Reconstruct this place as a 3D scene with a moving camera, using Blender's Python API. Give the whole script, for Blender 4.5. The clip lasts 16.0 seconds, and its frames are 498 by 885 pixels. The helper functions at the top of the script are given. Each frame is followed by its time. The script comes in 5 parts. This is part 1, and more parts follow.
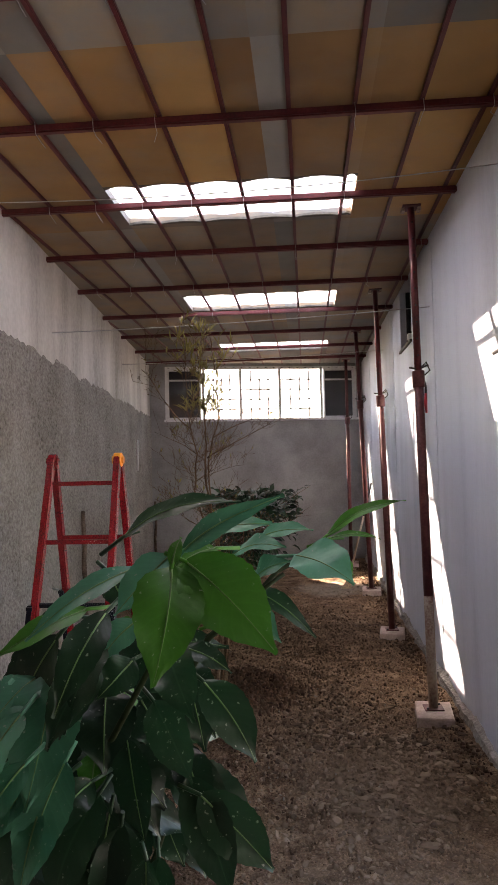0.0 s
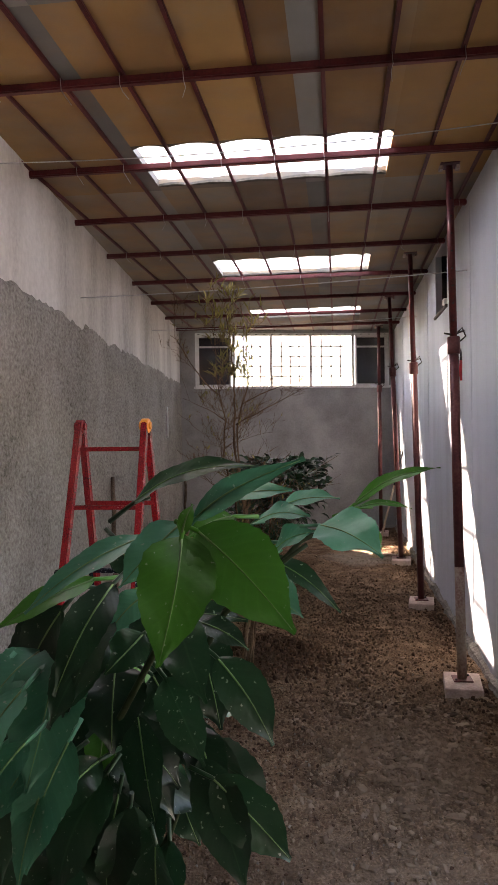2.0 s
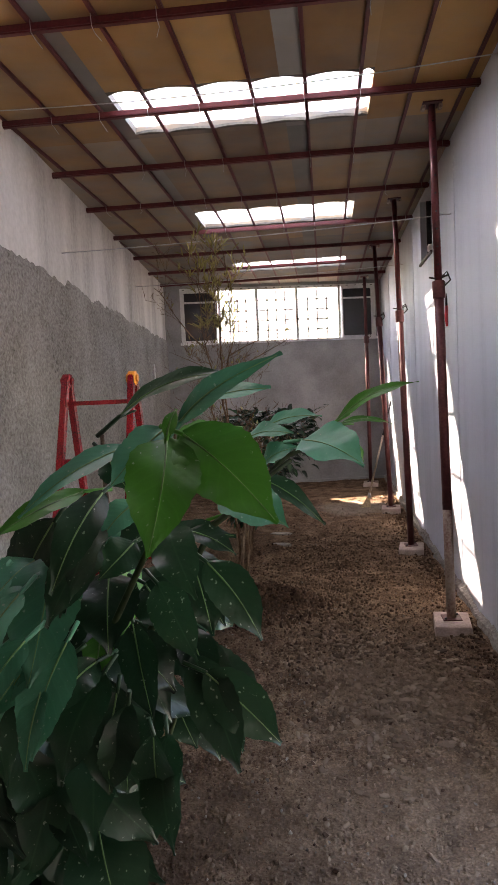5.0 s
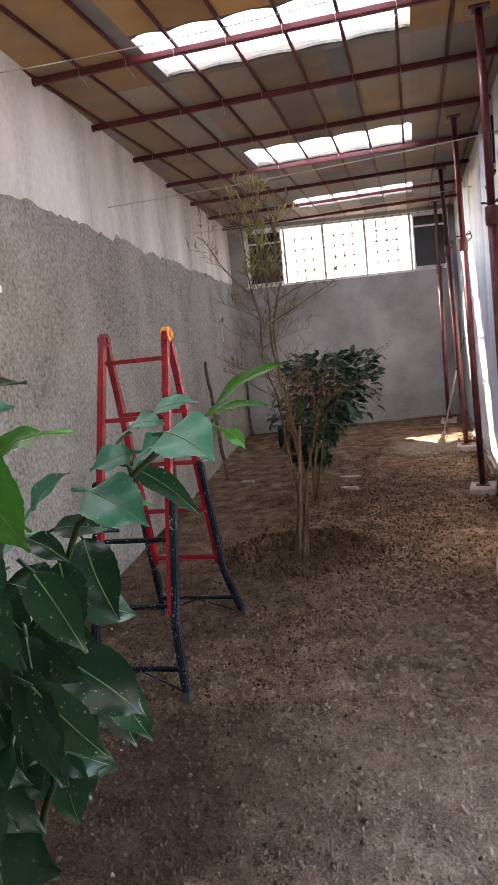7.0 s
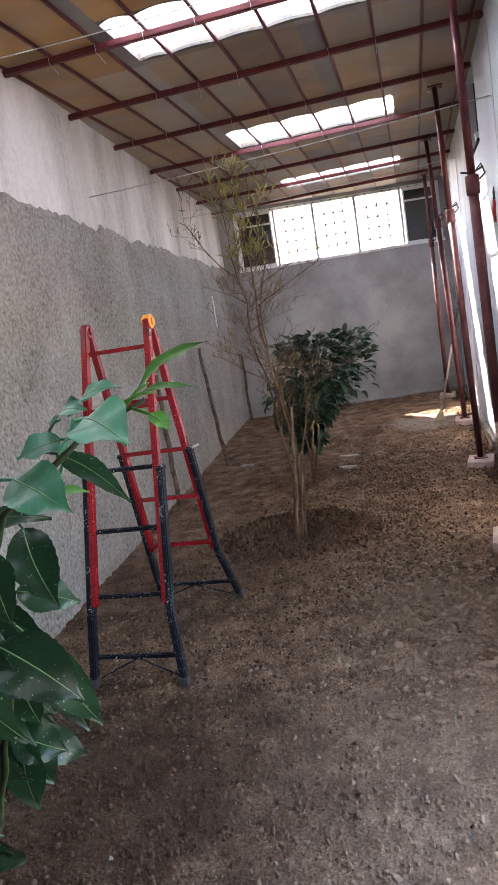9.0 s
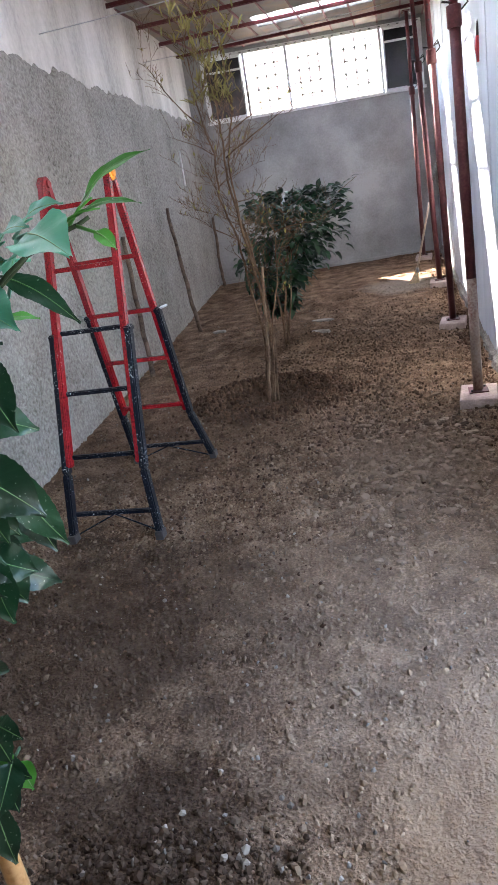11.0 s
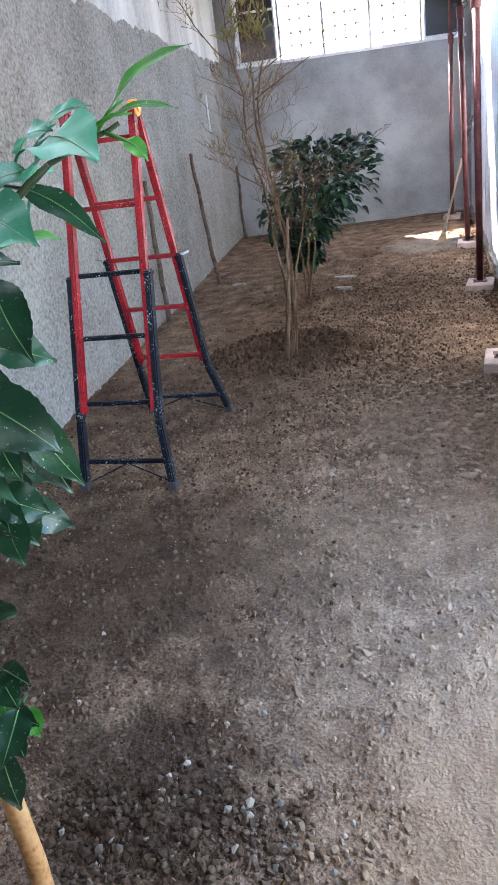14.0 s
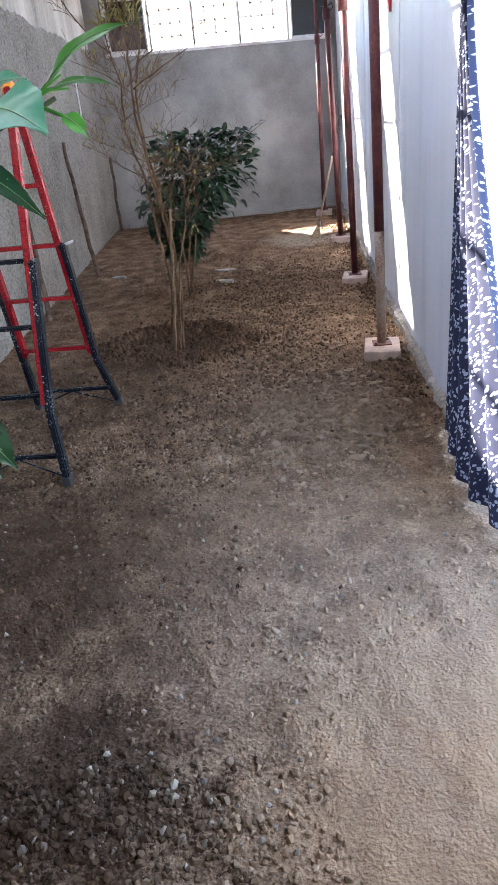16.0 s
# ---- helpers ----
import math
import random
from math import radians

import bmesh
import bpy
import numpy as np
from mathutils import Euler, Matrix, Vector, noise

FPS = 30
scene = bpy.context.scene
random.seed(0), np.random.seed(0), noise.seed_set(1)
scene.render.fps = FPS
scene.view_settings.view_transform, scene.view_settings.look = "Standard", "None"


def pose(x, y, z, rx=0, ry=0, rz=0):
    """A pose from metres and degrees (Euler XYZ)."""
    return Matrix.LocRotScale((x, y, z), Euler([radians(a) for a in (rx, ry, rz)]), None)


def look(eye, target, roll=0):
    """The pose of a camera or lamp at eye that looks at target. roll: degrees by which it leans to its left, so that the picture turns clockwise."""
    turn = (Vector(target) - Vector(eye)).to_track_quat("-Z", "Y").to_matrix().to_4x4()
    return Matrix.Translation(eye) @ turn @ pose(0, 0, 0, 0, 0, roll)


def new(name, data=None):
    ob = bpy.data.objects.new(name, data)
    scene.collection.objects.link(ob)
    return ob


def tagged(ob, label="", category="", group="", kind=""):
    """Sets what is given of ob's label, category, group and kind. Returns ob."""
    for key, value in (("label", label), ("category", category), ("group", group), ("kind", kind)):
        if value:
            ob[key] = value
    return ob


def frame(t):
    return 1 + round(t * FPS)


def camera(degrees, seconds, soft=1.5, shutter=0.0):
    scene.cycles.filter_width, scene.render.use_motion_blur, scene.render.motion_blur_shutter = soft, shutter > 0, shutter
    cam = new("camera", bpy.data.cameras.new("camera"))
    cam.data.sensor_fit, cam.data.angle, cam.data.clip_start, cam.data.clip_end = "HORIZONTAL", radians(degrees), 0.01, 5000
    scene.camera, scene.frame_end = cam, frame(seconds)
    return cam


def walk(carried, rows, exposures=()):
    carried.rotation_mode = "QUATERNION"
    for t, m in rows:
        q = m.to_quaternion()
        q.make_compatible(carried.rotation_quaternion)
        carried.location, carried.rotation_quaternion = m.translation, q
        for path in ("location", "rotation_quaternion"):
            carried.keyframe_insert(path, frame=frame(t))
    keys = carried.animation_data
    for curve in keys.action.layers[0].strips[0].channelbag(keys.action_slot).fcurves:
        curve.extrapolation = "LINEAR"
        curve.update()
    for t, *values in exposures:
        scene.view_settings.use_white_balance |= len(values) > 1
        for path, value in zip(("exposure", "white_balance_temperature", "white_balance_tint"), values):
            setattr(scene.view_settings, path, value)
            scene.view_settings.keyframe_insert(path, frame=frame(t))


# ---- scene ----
cam = camera(39.3, 16.0)

PATH = [
    (0, (0.661, -5.077, 1.634), (0.5, -3.085, 1.705), -1.3),
    (0.5, (0.642, -5.062, 1.639), (0.485, -3.069, 1.685), -0.4),
    (1, (0.651, -5.052, 1.633), (0.421, -3.066, 1.685), -0.9),
    (1.5, (0.672, -5.032, 1.634), (0.428, -3.047, 1.664), -0.6),
    (2, (0.666, -5.016, 1.628), (0.416, -3.032, 1.609), -0.8),
    (2.5, (0.675, -5.009, 1.631), (0.463, -3.02, 1.622), -0.6),
    (3, (0.679, -5.019, 1.639), (0.435, -3.034, 1.682), -1.2),
    (3.5, (0.666, -5.033, 1.642), (0.356, -3.063, 1.789), -1.4),
    (4, (0.649, -5.022, 1.637), (0.39, -3.042, 1.751), -1.8),
    (4.2, (0.656, -5.048, 1.622), (0.469, -3.057, 1.688), -1.3),
    (6.3, (0.722, -4.969, 1.569), (0.409, -3.02, 1.246), -5.2),
    (6.5, (0.798, -4.955, 1.588), (0.457, -3.008, 1.284), -4.7),
    (7, (0.923, -4.941, 1.617), (0.441, -3.022, 1.326), -6.1),
    (7.5, (0.964, -4.921, 1.609), (0.399, -3.015, 1.386), -7.6),
    (8, (1.009, -4.904, 1.609), (0.445, -3.005, 1.333), -8.9),
    (8.5, (1.013, -4.908, 1.601), (0.504, -2.999, 1.291), -8.9),
    (9, (1.015, -4.919, 1.599), (0.512, -3.012, 1.267), -9.0),
    (9.5, (1.007, -4.912, 1.578), (0.516, -3.018, 1.163), -9.0),
    (10, (1.017, -4.923, 1.556), (0.535, -3.055, 1.031), -9.5),
    (10.2, (1.043, -4.946, 1.552), (0.567, -3.091, 0.978), -9.8),
    (12.3, (1.011, -4.914, 1.507), (0.553, -3.126, 0.737), -8.5),
    (12.5, (1.003, -4.909, 1.503), (0.546, -3.126, 0.72), -8.2),
    (13, (1.003, -4.905, 1.506), (0.523, -3.122, 0.736), -8.0),
    (13.5, (1.004, -4.902, 1.505), (0.5, -3.126, 0.735), -8.0),
    (14, (1.001, -4.893, 1.5), (0.49, -3.132, 0.703), -7.9),
    (14.5, (1.001, -4.887, 1.496), (0.494, -3.12, 0.708), -7.7),
    (15, (0.989, -4.896, 1.507), (0.468, -3.122, 0.746), -8.3),
    (15.5, (0.947, -4.901, 1.498), (0.522, -3.128, 0.675), -7.2),
    (16, (0.934, -4.939, 1.496), (0.758, -3.136, 0.649), -5.7),
]
walk(cam, [(t, look(eye, target, roll)) for t, eye, target, roll in PATH],
     exposures=[(0.0, 3.4, 8150, 23), (4.2, 3.4, 8050, 23), (6.5, 3.95, 7700, 22), (10.2, 4.35, 6950, 18), (12.3, 4.7, 6400, 13), (15.4, 4.95, 6250, 12), (16.0, 4.6, 6700, 14)])

# ---- light ----
world = bpy.data.worlds.new("sky")
scene.world = world
world.use_nodes = True
wn, wl = world.node_tree.nodes, world.node_tree.links
sky = wn.new("ShaderNodeTexSky")
sky.sky_type = "NISHITA"
sky.sun_disc = False
sky.sun_elevation, sky.sun_rotation = radians(46), radians(-44)
wn["Background"].inputs["Strength"].default_value = 0.15
wl.new(sky.outputs["Color"], wn["Background"].inputs["Color"])
sun = new("sun", bpy.data.lights.new("sun", "SUN"))
sun.data.energy, sun.data.angle, sun.data.color = 5.0, radians(0.5), (1.0, 0.95, 0.88)
sun.matrix_basis = look((0, 0, 0), (1.0, -1.05, -1.5))


# ---- materials ----
def material(name, stops, scale=3.0, fine=60.0, rough=0.8, bump=0.3, dist=0.01, metal=0.0, streak=None, spec=0.4, per_object=0.0, fine_mix=0.35, spread=0.55, island=0.0):
    """A surface whose colour wanders between stops at two scales, with fine relief."""
    m = bpy.data.materials.new(name)
    m.use_nodes = True
    n, l = m.node_tree.nodes, m.node_tree.links
    b = n["Principled BSDF"]
    geo = n.new("ShaderNodeNewGeometry")
    src = geo.outputs["Position"]
    if streak:
        mp = n.new("ShaderNodeVectorMath")
        mp.operation = "MULTIPLY"
        mp.inputs[1].default_value = streak
        l.new(src, mp.inputs[0])
        wide = mp.outputs[0]
    else:
        wide = src
    a = n.new("ShaderNodeTexNoise")
    a.inputs["Scale"].default_value, a.inputs["Detail"].default_value, a.inputs["Roughness"].default_value = scale, 6, 0.6
    l.new(wide, a.inputs["Vector"])
    f = n.new("ShaderNodeTexNoise")
    f.inputs["Scale"].default_value, f.inputs["Detail"].default_value = fine, 4
    l.new(src, f.inputs["Vector"])
    mix = n.new("ShaderNodeMix")
    mix.inputs[0].default_value = fine_mix
    l.new(a.outputs["Fac"], mix.inputs[2])
    l.new(f.outputs["Fac"], mix.inputs[3])
    fac = mix.outputs[0]
    if per_object:
        info, add = n.new("ShaderNodeObjectInfo"), n.new("ShaderNodeMath")
        add.operation = "MULTIPLY_ADD"
        l.new(info.outputs["Random"], add.inputs[0])
        add.inputs[1].default_value = per_object
        sub = n.new("ShaderNodeMath")
        sub.operation = "SUBTRACT"
        l.new(fac, sub.inputs[0])
        sub.inputs[1].default_value = per_object / 2
        l.new(sub.outputs[0], add.inputs[2])
        fac = add.outputs[0]
    if island:
        im = n.new("ShaderNodeMix")
        im.inputs[0].default_value = island
        l.new(fac, im.inputs[2])
        l.new(geo.outputs["Random Per Island"], im.inputs[3])
        fac = im.outputs[0]
    ramp = n.new("ShaderNodeValToRGB")
    e = ramp.color_ramp.elements
    while len(e) < len(stops):
        e.new(0.5)
    for el, (p, c) in zip(e, stops):
        el.position, el.color = 0.5 + (p - 0.5) * spread, (*c, 1)
    l.new(fac, ramp.inputs["Fac"])
    l.new(ramp.outputs["Color"], b.inputs["Base Color"])
    b.inputs["Roughness"].default_value, b.inputs["Metallic"].default_value = rough, metal
    b.inputs["Specular IOR Level"].default_value = spec
    if bump:
        bp = n.new("ShaderNodeBump")
        bp.inputs["Strength"].default_value, bp.inputs["Distance"].default_value = bump, dist
        l.new(mix.outputs[0], bp.inputs["Height"])
        l.new(bp.outputs["Normal"], b.inputs["Normal"])
    return m


def two(c, d=0.25, lo=0.35, hi=0.65):
    """Two stops round a colour."""
    return [(lo, tuple(v * (1 - d) for v in c)), (hi, tuple(min(1, v * (1 + d)) for v in c))]


M = {}
M["soil"] = material("soil", [(0.12, (0.018, 0.010, 0.007)), (0.36, (0.080, 0.047, 0.029)), (0.58, (0.185, 0.121, 0.077)), (0.88, (0.36, 0.255, 0.17))], 5.5, 95, 0.95, 1.0, 0.035, fine_mix=0.46, spec=0.05, spread=0.52)


def earth_or_light_patch(m, centre, radius, colour, amount, soft=0.35):
    """A patch of other earth, or painted light and shade, with a wandering edge."""
    n, l = m.node_tree.nodes, m.node_tree.links
    b = n["Principled BSDF"]
    old = b.inputs["Base Color"].links[0].from_socket
    geo = n.new("ShaderNodeNewGeometry")
    d = n.new("ShaderNodeVectorMath")
    d.operation = "DISTANCE"
    d.inputs[1].default_value = (*centre, 0)
    l.new(geo.outputs["Position"], d.inputs[0])
    w = n.new("ShaderNodeTexNoise")
    w.inputs["Scale"].default_value, w.inputs["Detail"].default_value = 4, 7
    l.new(geo.outputs["Position"], w.inputs["Vector"])
    s = n.new("ShaderNodeMath")
    s.operation = "MULTIPLY_ADD"
    l.new(w.outputs["Fac"], s.inputs[0])
    s.inputs[1].default_value = radius * 1.3
    l.new(d.outputs["Value"], s.inputs[2])
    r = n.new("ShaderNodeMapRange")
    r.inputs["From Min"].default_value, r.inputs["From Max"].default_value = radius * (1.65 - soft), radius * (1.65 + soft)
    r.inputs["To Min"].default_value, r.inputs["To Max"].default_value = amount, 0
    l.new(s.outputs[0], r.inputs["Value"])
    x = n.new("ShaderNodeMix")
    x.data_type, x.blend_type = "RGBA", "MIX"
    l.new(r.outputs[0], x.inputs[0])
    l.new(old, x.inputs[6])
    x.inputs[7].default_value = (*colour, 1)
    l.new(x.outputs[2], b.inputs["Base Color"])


EARTH_AND_LIGHT = [
    ((1.48, -3.72), 0.62, (0.235, 0.146, 0.083), 0.85),   # tan sand by the doorway
    ((1.05, -1.45), 0.42, (0.19, 0.135, 0.092), 0.55),   # pale trodden crust
    ((1.15, -2.75), 0.85, (0.235, 0.172, 0.12), 0.38),   # doorway light on the ground, painted as paler earth
    ((-0.45, -2.9), 0.80, (0.034, 0.020, 0.013), 0.72),   # the plant's shade on the ground, painted as darker earth
    ((1.0, 4.1), 0.45, (0.32, 0.285, 0.245), 0.5),   # dry grey earth, paled to whiten the sun patch by the broom
    ((0.0, 0.0), 0.48, (0.045, 0.026, 0.016), 0.75),   # fresh dug earth round the sapling
    ((-0.6, -0.9), 0.75, (0.055, 0.034, 0.022), 0.5),   # darker earth by the ladder
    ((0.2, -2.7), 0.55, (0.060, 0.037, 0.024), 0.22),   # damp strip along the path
    ((0.30, -3.75), 0.30, (0.030, 0.018, 0.012), 0.7),   # darker earth by the rubble
]
M["stone"] = material("stone", two((0.26, 0.235, 0.20), 0.5), 9, 90, 0.9, 0.4, 0.004, spec=0.3)
M["dark_soil"] = material("dark_soil", [(0.1, (0.030, 0.016, 0.010)), (0.9, (0.135, 0.080, 0.050))], 12, 90, 0.95, 0.6, 0.008, spec=0.08, island=0.7, spread=1.0)
M["crust"] = material("crust", [(0.1, (0.050, 0.032, 0.022)), (0.5, (0.16, 0.11, 0.075)), (0.95, (0.30, 0.225, 0.165))], 20, 90, 0.95, 0.5, 0.005, spec=0.02, island=0.6, spread=0.9)
M["crumb"] = material("crumb", [(0.1, (0.085, 0.057, 0.037)), (0.55, (0.19, 0.130, 0.086)), (0.98, (0.36, 0.265, 0.185))], 6, 150, 0.95, 0.3, 0.003, spec=0.02, island=0.6, spread=1.0)
M["clod"] = material("clod", [(0.1, (0.026, 0.016, 0.010)), (0.6, (0.095, 0.062, 0.040)), (0.97, (0.22, 0.16, 0.11))], 6, 150, 0.95, 0.3, 0.003, spec=0.02, island=0.45, spread=0.85)
M["sheet_edge"] = material("sheet_edge", two((0.10, 0.09, 0.075), 0.3), 10, 90, 0.8, 0.2, 0.002)
M["rough_render"] = material("rough_render", [(0.14, (0.045, 0.040, 0.034)), (0.36, (0.19, 0.176, 0.153)), (0.56, (0.275, 0.256, 0.226)), (0.86, (0.40, 0.378, 0.345))], 1.6, 42, 0.92, 1.0, 0.025, fine_mix=0.6, spec=0.15, spread=0.62)
M["plaster"] = material("plaster", [(0.33, (0.27, 0.25, 0.225)), (0.48, (0.50, 0.47, 0.43)), (0.64, (0.66, 0.625, 0.58))], 1.1, 25, 0.88, 0.2, 0.006, streak=(1.5, 1.5, 0.35), fine_mix=0.2, spec=0.2, spread=1.0)
M["cement"] = material("cement", [(0.34, (0.22, 0.215, 0.205)), (0.5, (0.31, 0.305, 0.295)), (0.66, (0.40, 0.395, 0.38))], 1.3, 40, 0.85, 0.2, 0.005, fine_mix=0.2, spec=0.2, spread=0.85)
M["concrete"] = material("concrete", [(0.3, (0.28, 0.27, 0.25)), (0.7, (0.40, 0.385, 0.36))], 1.5, 40, 0.85, 0.2, 0.004, spec=0.2)
M["blue_paint"] = material("blue_paint", [(0.34, (0.47, 0.505, 0.555)), (0.5, (0.535, 0.57, 0.625)), (0.66, (0.58, 0.615, 0.67))], 1.2, 30, 0.6, 0.12, 0.004, streak=(1.5, 1.5, 0.2), fine_mix=0.15)
M["red_steel"] = material("red_steel", [(0.25, (0.045, 0.012, 0.011)), (0.5, (0.105, 0.018, 0.020)), (0.75, (0.15, 0.03, 0.028))], 6, 80, 0.5, 0.2, 0.002, spec=0.3, spread=0.8)
M["rusty_post"] = material("rusty_post", [(0.25, (0.035, 0.013, 0.012)), (0.5, (0.105, 0.026, 0.027)), (0.78, (0.19, 0.075, 0.06))], 7, 70, 0.5, 0.25, 0.003, spec=0.3, spread=0.9)
M["bare_post"] = material("bare_post", [(0.30, (0.16, 0.06, 0.04)), (0.5, (0.36, 0.27, 0.21)), (0.7, (0.50, 0.43, 0.36))], 6, 70, 0.6, 0.3, 0.003, spread=0.8, streak=(1, 1, 0.3))
M["block"] = material("block", two((0.46, 0.35, 0.30), 0.22), 8, 80, 0.9, 0.5, 0.004, spec=0.25)
# palest stop: scuffs and small highlights painted into the red as specks
M["ladder_red"] = material("ladder_red", [(0.2, (0.030, 0.003, 0.005)), (0.42, (0.16, 0.006, 0.010)), (0.70, (0.28, 0.013, 0.017)), (0.79, (0.42, 0.30, 0.29))], 5, 120, 0.26, 0.1, 0.001, spec=0.4, fine_mix=0.6, spread=0.62)
M["ladder_blue"] = material("ladder_blue", [(0.30, (0.003, 0.003, 0.005)), (0.60, (0.006, 0.008, 0.013)), (0.66, (0.014, 0.019, 0.027)), (0.73, (0.4, 0.42, 0.42))], 10, 130, 0.4, 0.15, 0.001, fine_mix=0.7, spec=0.12, spread=0.62)
M["orange_plastic"] = material("orange_plastic", two((0.75, 0.27, 0.03), 0.15), 12, 90, 0.4, 0.05, 0.001)
M["white_frame"] = material("white_frame", two((0.74, 0.74, 0.72), 0.1), 6, 60, 0.4, 0.05, 0.001)
M["iron"] = material("iron", two((0.035, 0.03, 0.03), 0.3), 8, 80, 0.6, 0.1, 0.001)
M["wire"] = material("wire", two((0.42, 0.42, 0.42), 0.2), 12, 90, 0.5, 0.0)
M["bark"] = material("bark", [(0.3, (0.050, 0.029, 0.017)), (0.5, (0.125, 0.076, 0.044)), (0.7, (0.215, 0.143, 0.088))], 12, 90, 0.85, 0.5, 0.004, streak=(2, 2, 0.4), spec=0.15)
M["orange_bark"] = material("orange_bark", [(0.3, (0.12, 0.055, 0.02)), (0.5, (0.27, 0.135, 0.05)), (0.7, (0.36, 0.20, 0.085))], 9, 80, 0.7, 0.4, 0.003, streak=(2, 2, 0.4), spec=0.15)
M["pale_bark"] = material("pale_bark", [(0.3, (0.10, 0.062, 0.038)), (0.5, (0.18, 0.118, 0.074)), (0.7, (0.27, 0.185, 0.12))], 12, 90, 0.8, 0.4, 0.003, streak=(2, 2, 0.4), spec=0.15)
M["stick"] = material("stick", two((0.115, 0.08, 0.058), 0.45), 10, 90, 0.9, 0.5, 0.004, spec=0.2)
M["pale_wood"] = material("pale_wood", two((0.55, 0.42, 0.30), 0.25), 10, 90, 0.7, 0.2, 0.002, streak=(3, 3, 0.4))
M["straw"] = material("straw", two((0.55, 0.43, 0.26), 0.3), 30, 120, 0.85, 0.3, 0.003)
M["red_plastic"] = material("red_plastic", two((0.55, 0.02, 0.03), 0.2), 12, 90, 0.4, 0.05, 0.001)
M["leaf_stem"] = material("leaf_stem", two((0.022, 0.034, 0.015), 0.3), 12, 90, 0.7, 0.2, 0.002, spec=0.1)
M["gravel"] = material("gravel", [(0.1, (0.07, 0.054, 0.042)), (0.6, (0.19, 0.16, 0.13)), (0.97, (0.26, 0.222, 0.178))], 40, 140, 0.92, 0.3, 0.003, spec=0.03, island=0.75, spread=1.0)


# patches, painted light and shade included, also tint the loose stones
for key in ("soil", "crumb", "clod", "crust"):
    for centre, radius, colour, amount in EARTH_AND_LIGHT:
        earth_or_light_patch(M[key], centre, radius, colour, amount)


def leaf_material(name, dark, light, rough, gloss, dusty=0.655):
    m = bpy.data.materials.new(name)
    m.use_nodes = True
    n, l = m.node_tree.nodes, m.node_tree.links
    b = n["Principled BSDF"]
    geo = n.new("ShaderNodeNewGeometry")
    info = n.new("ShaderNodeObjectInfo")
    a = n.new("ShaderNodeTexNoise")
    a.inputs["Scale"].default_value, a.inputs["Detail"].default_value = 14, 5
    l.new(geo.outputs["Position"], a.inputs["Vector"])
    s = n.new("ShaderNodeMath")
    s.operation = "ADD"
    l.new(info.outputs["Random"], s.inputs[0])
    l.new(geo.outputs["Random Per Island"], s.inputs[1])
    s2 = n.new("ShaderNodeMath")
    s2.operation = "FRACT"
    l.new(s.outputs[0], s2.inputs[0])
    mx = n.new("ShaderNodeMix")
    mx.inputs[0].default_value = 0.55
    l.new(a.outputs["Fac"], mx.inputs[2])
    l.new(s2.outputs[0], mx.inputs[3])
    r = n.new("ShaderNodeValToRGB")
    r.color_ramp.elements[0].position, r.color_ramp.elements[0].color = 0.25, (*dark, 1)
    r.color_ramp.elements[1].position, r.color_ramp.elements[1].color = 0.8, (*light, 1)
    l.new(mx.outputs[0], r.inputs["Fac"])
    # dust specks
    v = n.new("ShaderNodeTexNoise")
    v.inputs["Scale"].default_value, v.inputs["Detail"].default_value = 190, 3
    l.new(geo.outputs["Position"], v.inputs["Vector"])
    vr = n.new("ShaderNodeValToRGB")
    vr.color_ramp.elements[0].position, vr.color_ramp.elements[1].position = dusty, dusty + 0.06
    l.new(v.outputs["Fac"], vr.inputs["Fac"])
    dust = n.new("ShaderNodeMix")
    dust.data_type = "RGBA"
    l.new(vr.outputs["Color"], dust.inputs[0])
    # paler midrib and side veins
    vuv, vsp = n.new("ShaderNodeUVMap"), n.new("ShaderNodeSeparateXYZ")
    l.new(vuv.outputs["UV"], vsp.inputs[0])

    def calc(op, a, b=0.0, c=0.0):
        q = n.new("ShaderNodeMath")
        q.operation = op
        for k, value in enumerate((a, b, c)):
            if isinstance(value, (int, float)):
                q.inputs[k].default_value = value
            else:
                l.new(value, q.inputs[k])
        return q.outputs[0]

    across = calc("ABSOLUTE", vsp.outputs["Y"])
    rib = calc("SUBTRACT", 1.0, calc("MINIMUM", calc("DIVIDE", across, 0.07), 1.0))
    wave = calc("SINE", calc("MULTIPLY_ADD", across, -14.0, calc("MULTIPLY", vsp.outputs["X"], 62.0)))
    side = calc("MULTIPLY", calc("POWER", calc("MAXIMUM", wave, 0.0), 6.0), 0.14)
    vein = n.new("ShaderNodeMix")
    vein.data_type = "RGBA"
    l.new(calc("MULTIPLY", calc("MAXIMUM", rib, side), 0.55), vein.inputs[0])
    l.new(r.outputs["Color"], vein.inputs[6])
    vein.inputs[7].default_value = (*[min(1.0, 1.5 * x + 0.01) for x in light], 1)
    l.new(vein.outputs[2], dust.inputs[6])
    dust.inputs[7].default_value = (0.24, 0.30, 0.24, 1)
    l.new(dust.outputs[2], b.inputs["Base Color"])
    b.inputs["Roughness"].default_value = rough
    b.inputs["Specular IOR Level"].default_value = gloss
    bp = n.new("ShaderNodeBump")
    bp.inputs["Strength"].default_value, bp.inputs["Distance"].default_value = 0.5, 0.005
    uv, sp = n.new("ShaderNodeUVMap"), n.new("ShaderNodeSeparateXYZ")
    l.new(uv.outputs["UV"], sp.inputs[0])
    ab, ml, sn = n.new("ShaderNodeMath"), n.new("ShaderNodeMath"), n.new("ShaderNodeMath")
    ab.operation, ml.operation, sn.operation = "ABSOLUTE", "MULTIPLY_ADD", "SINE"
    l.new(sp.outputs["Y"], ab.inputs[0])
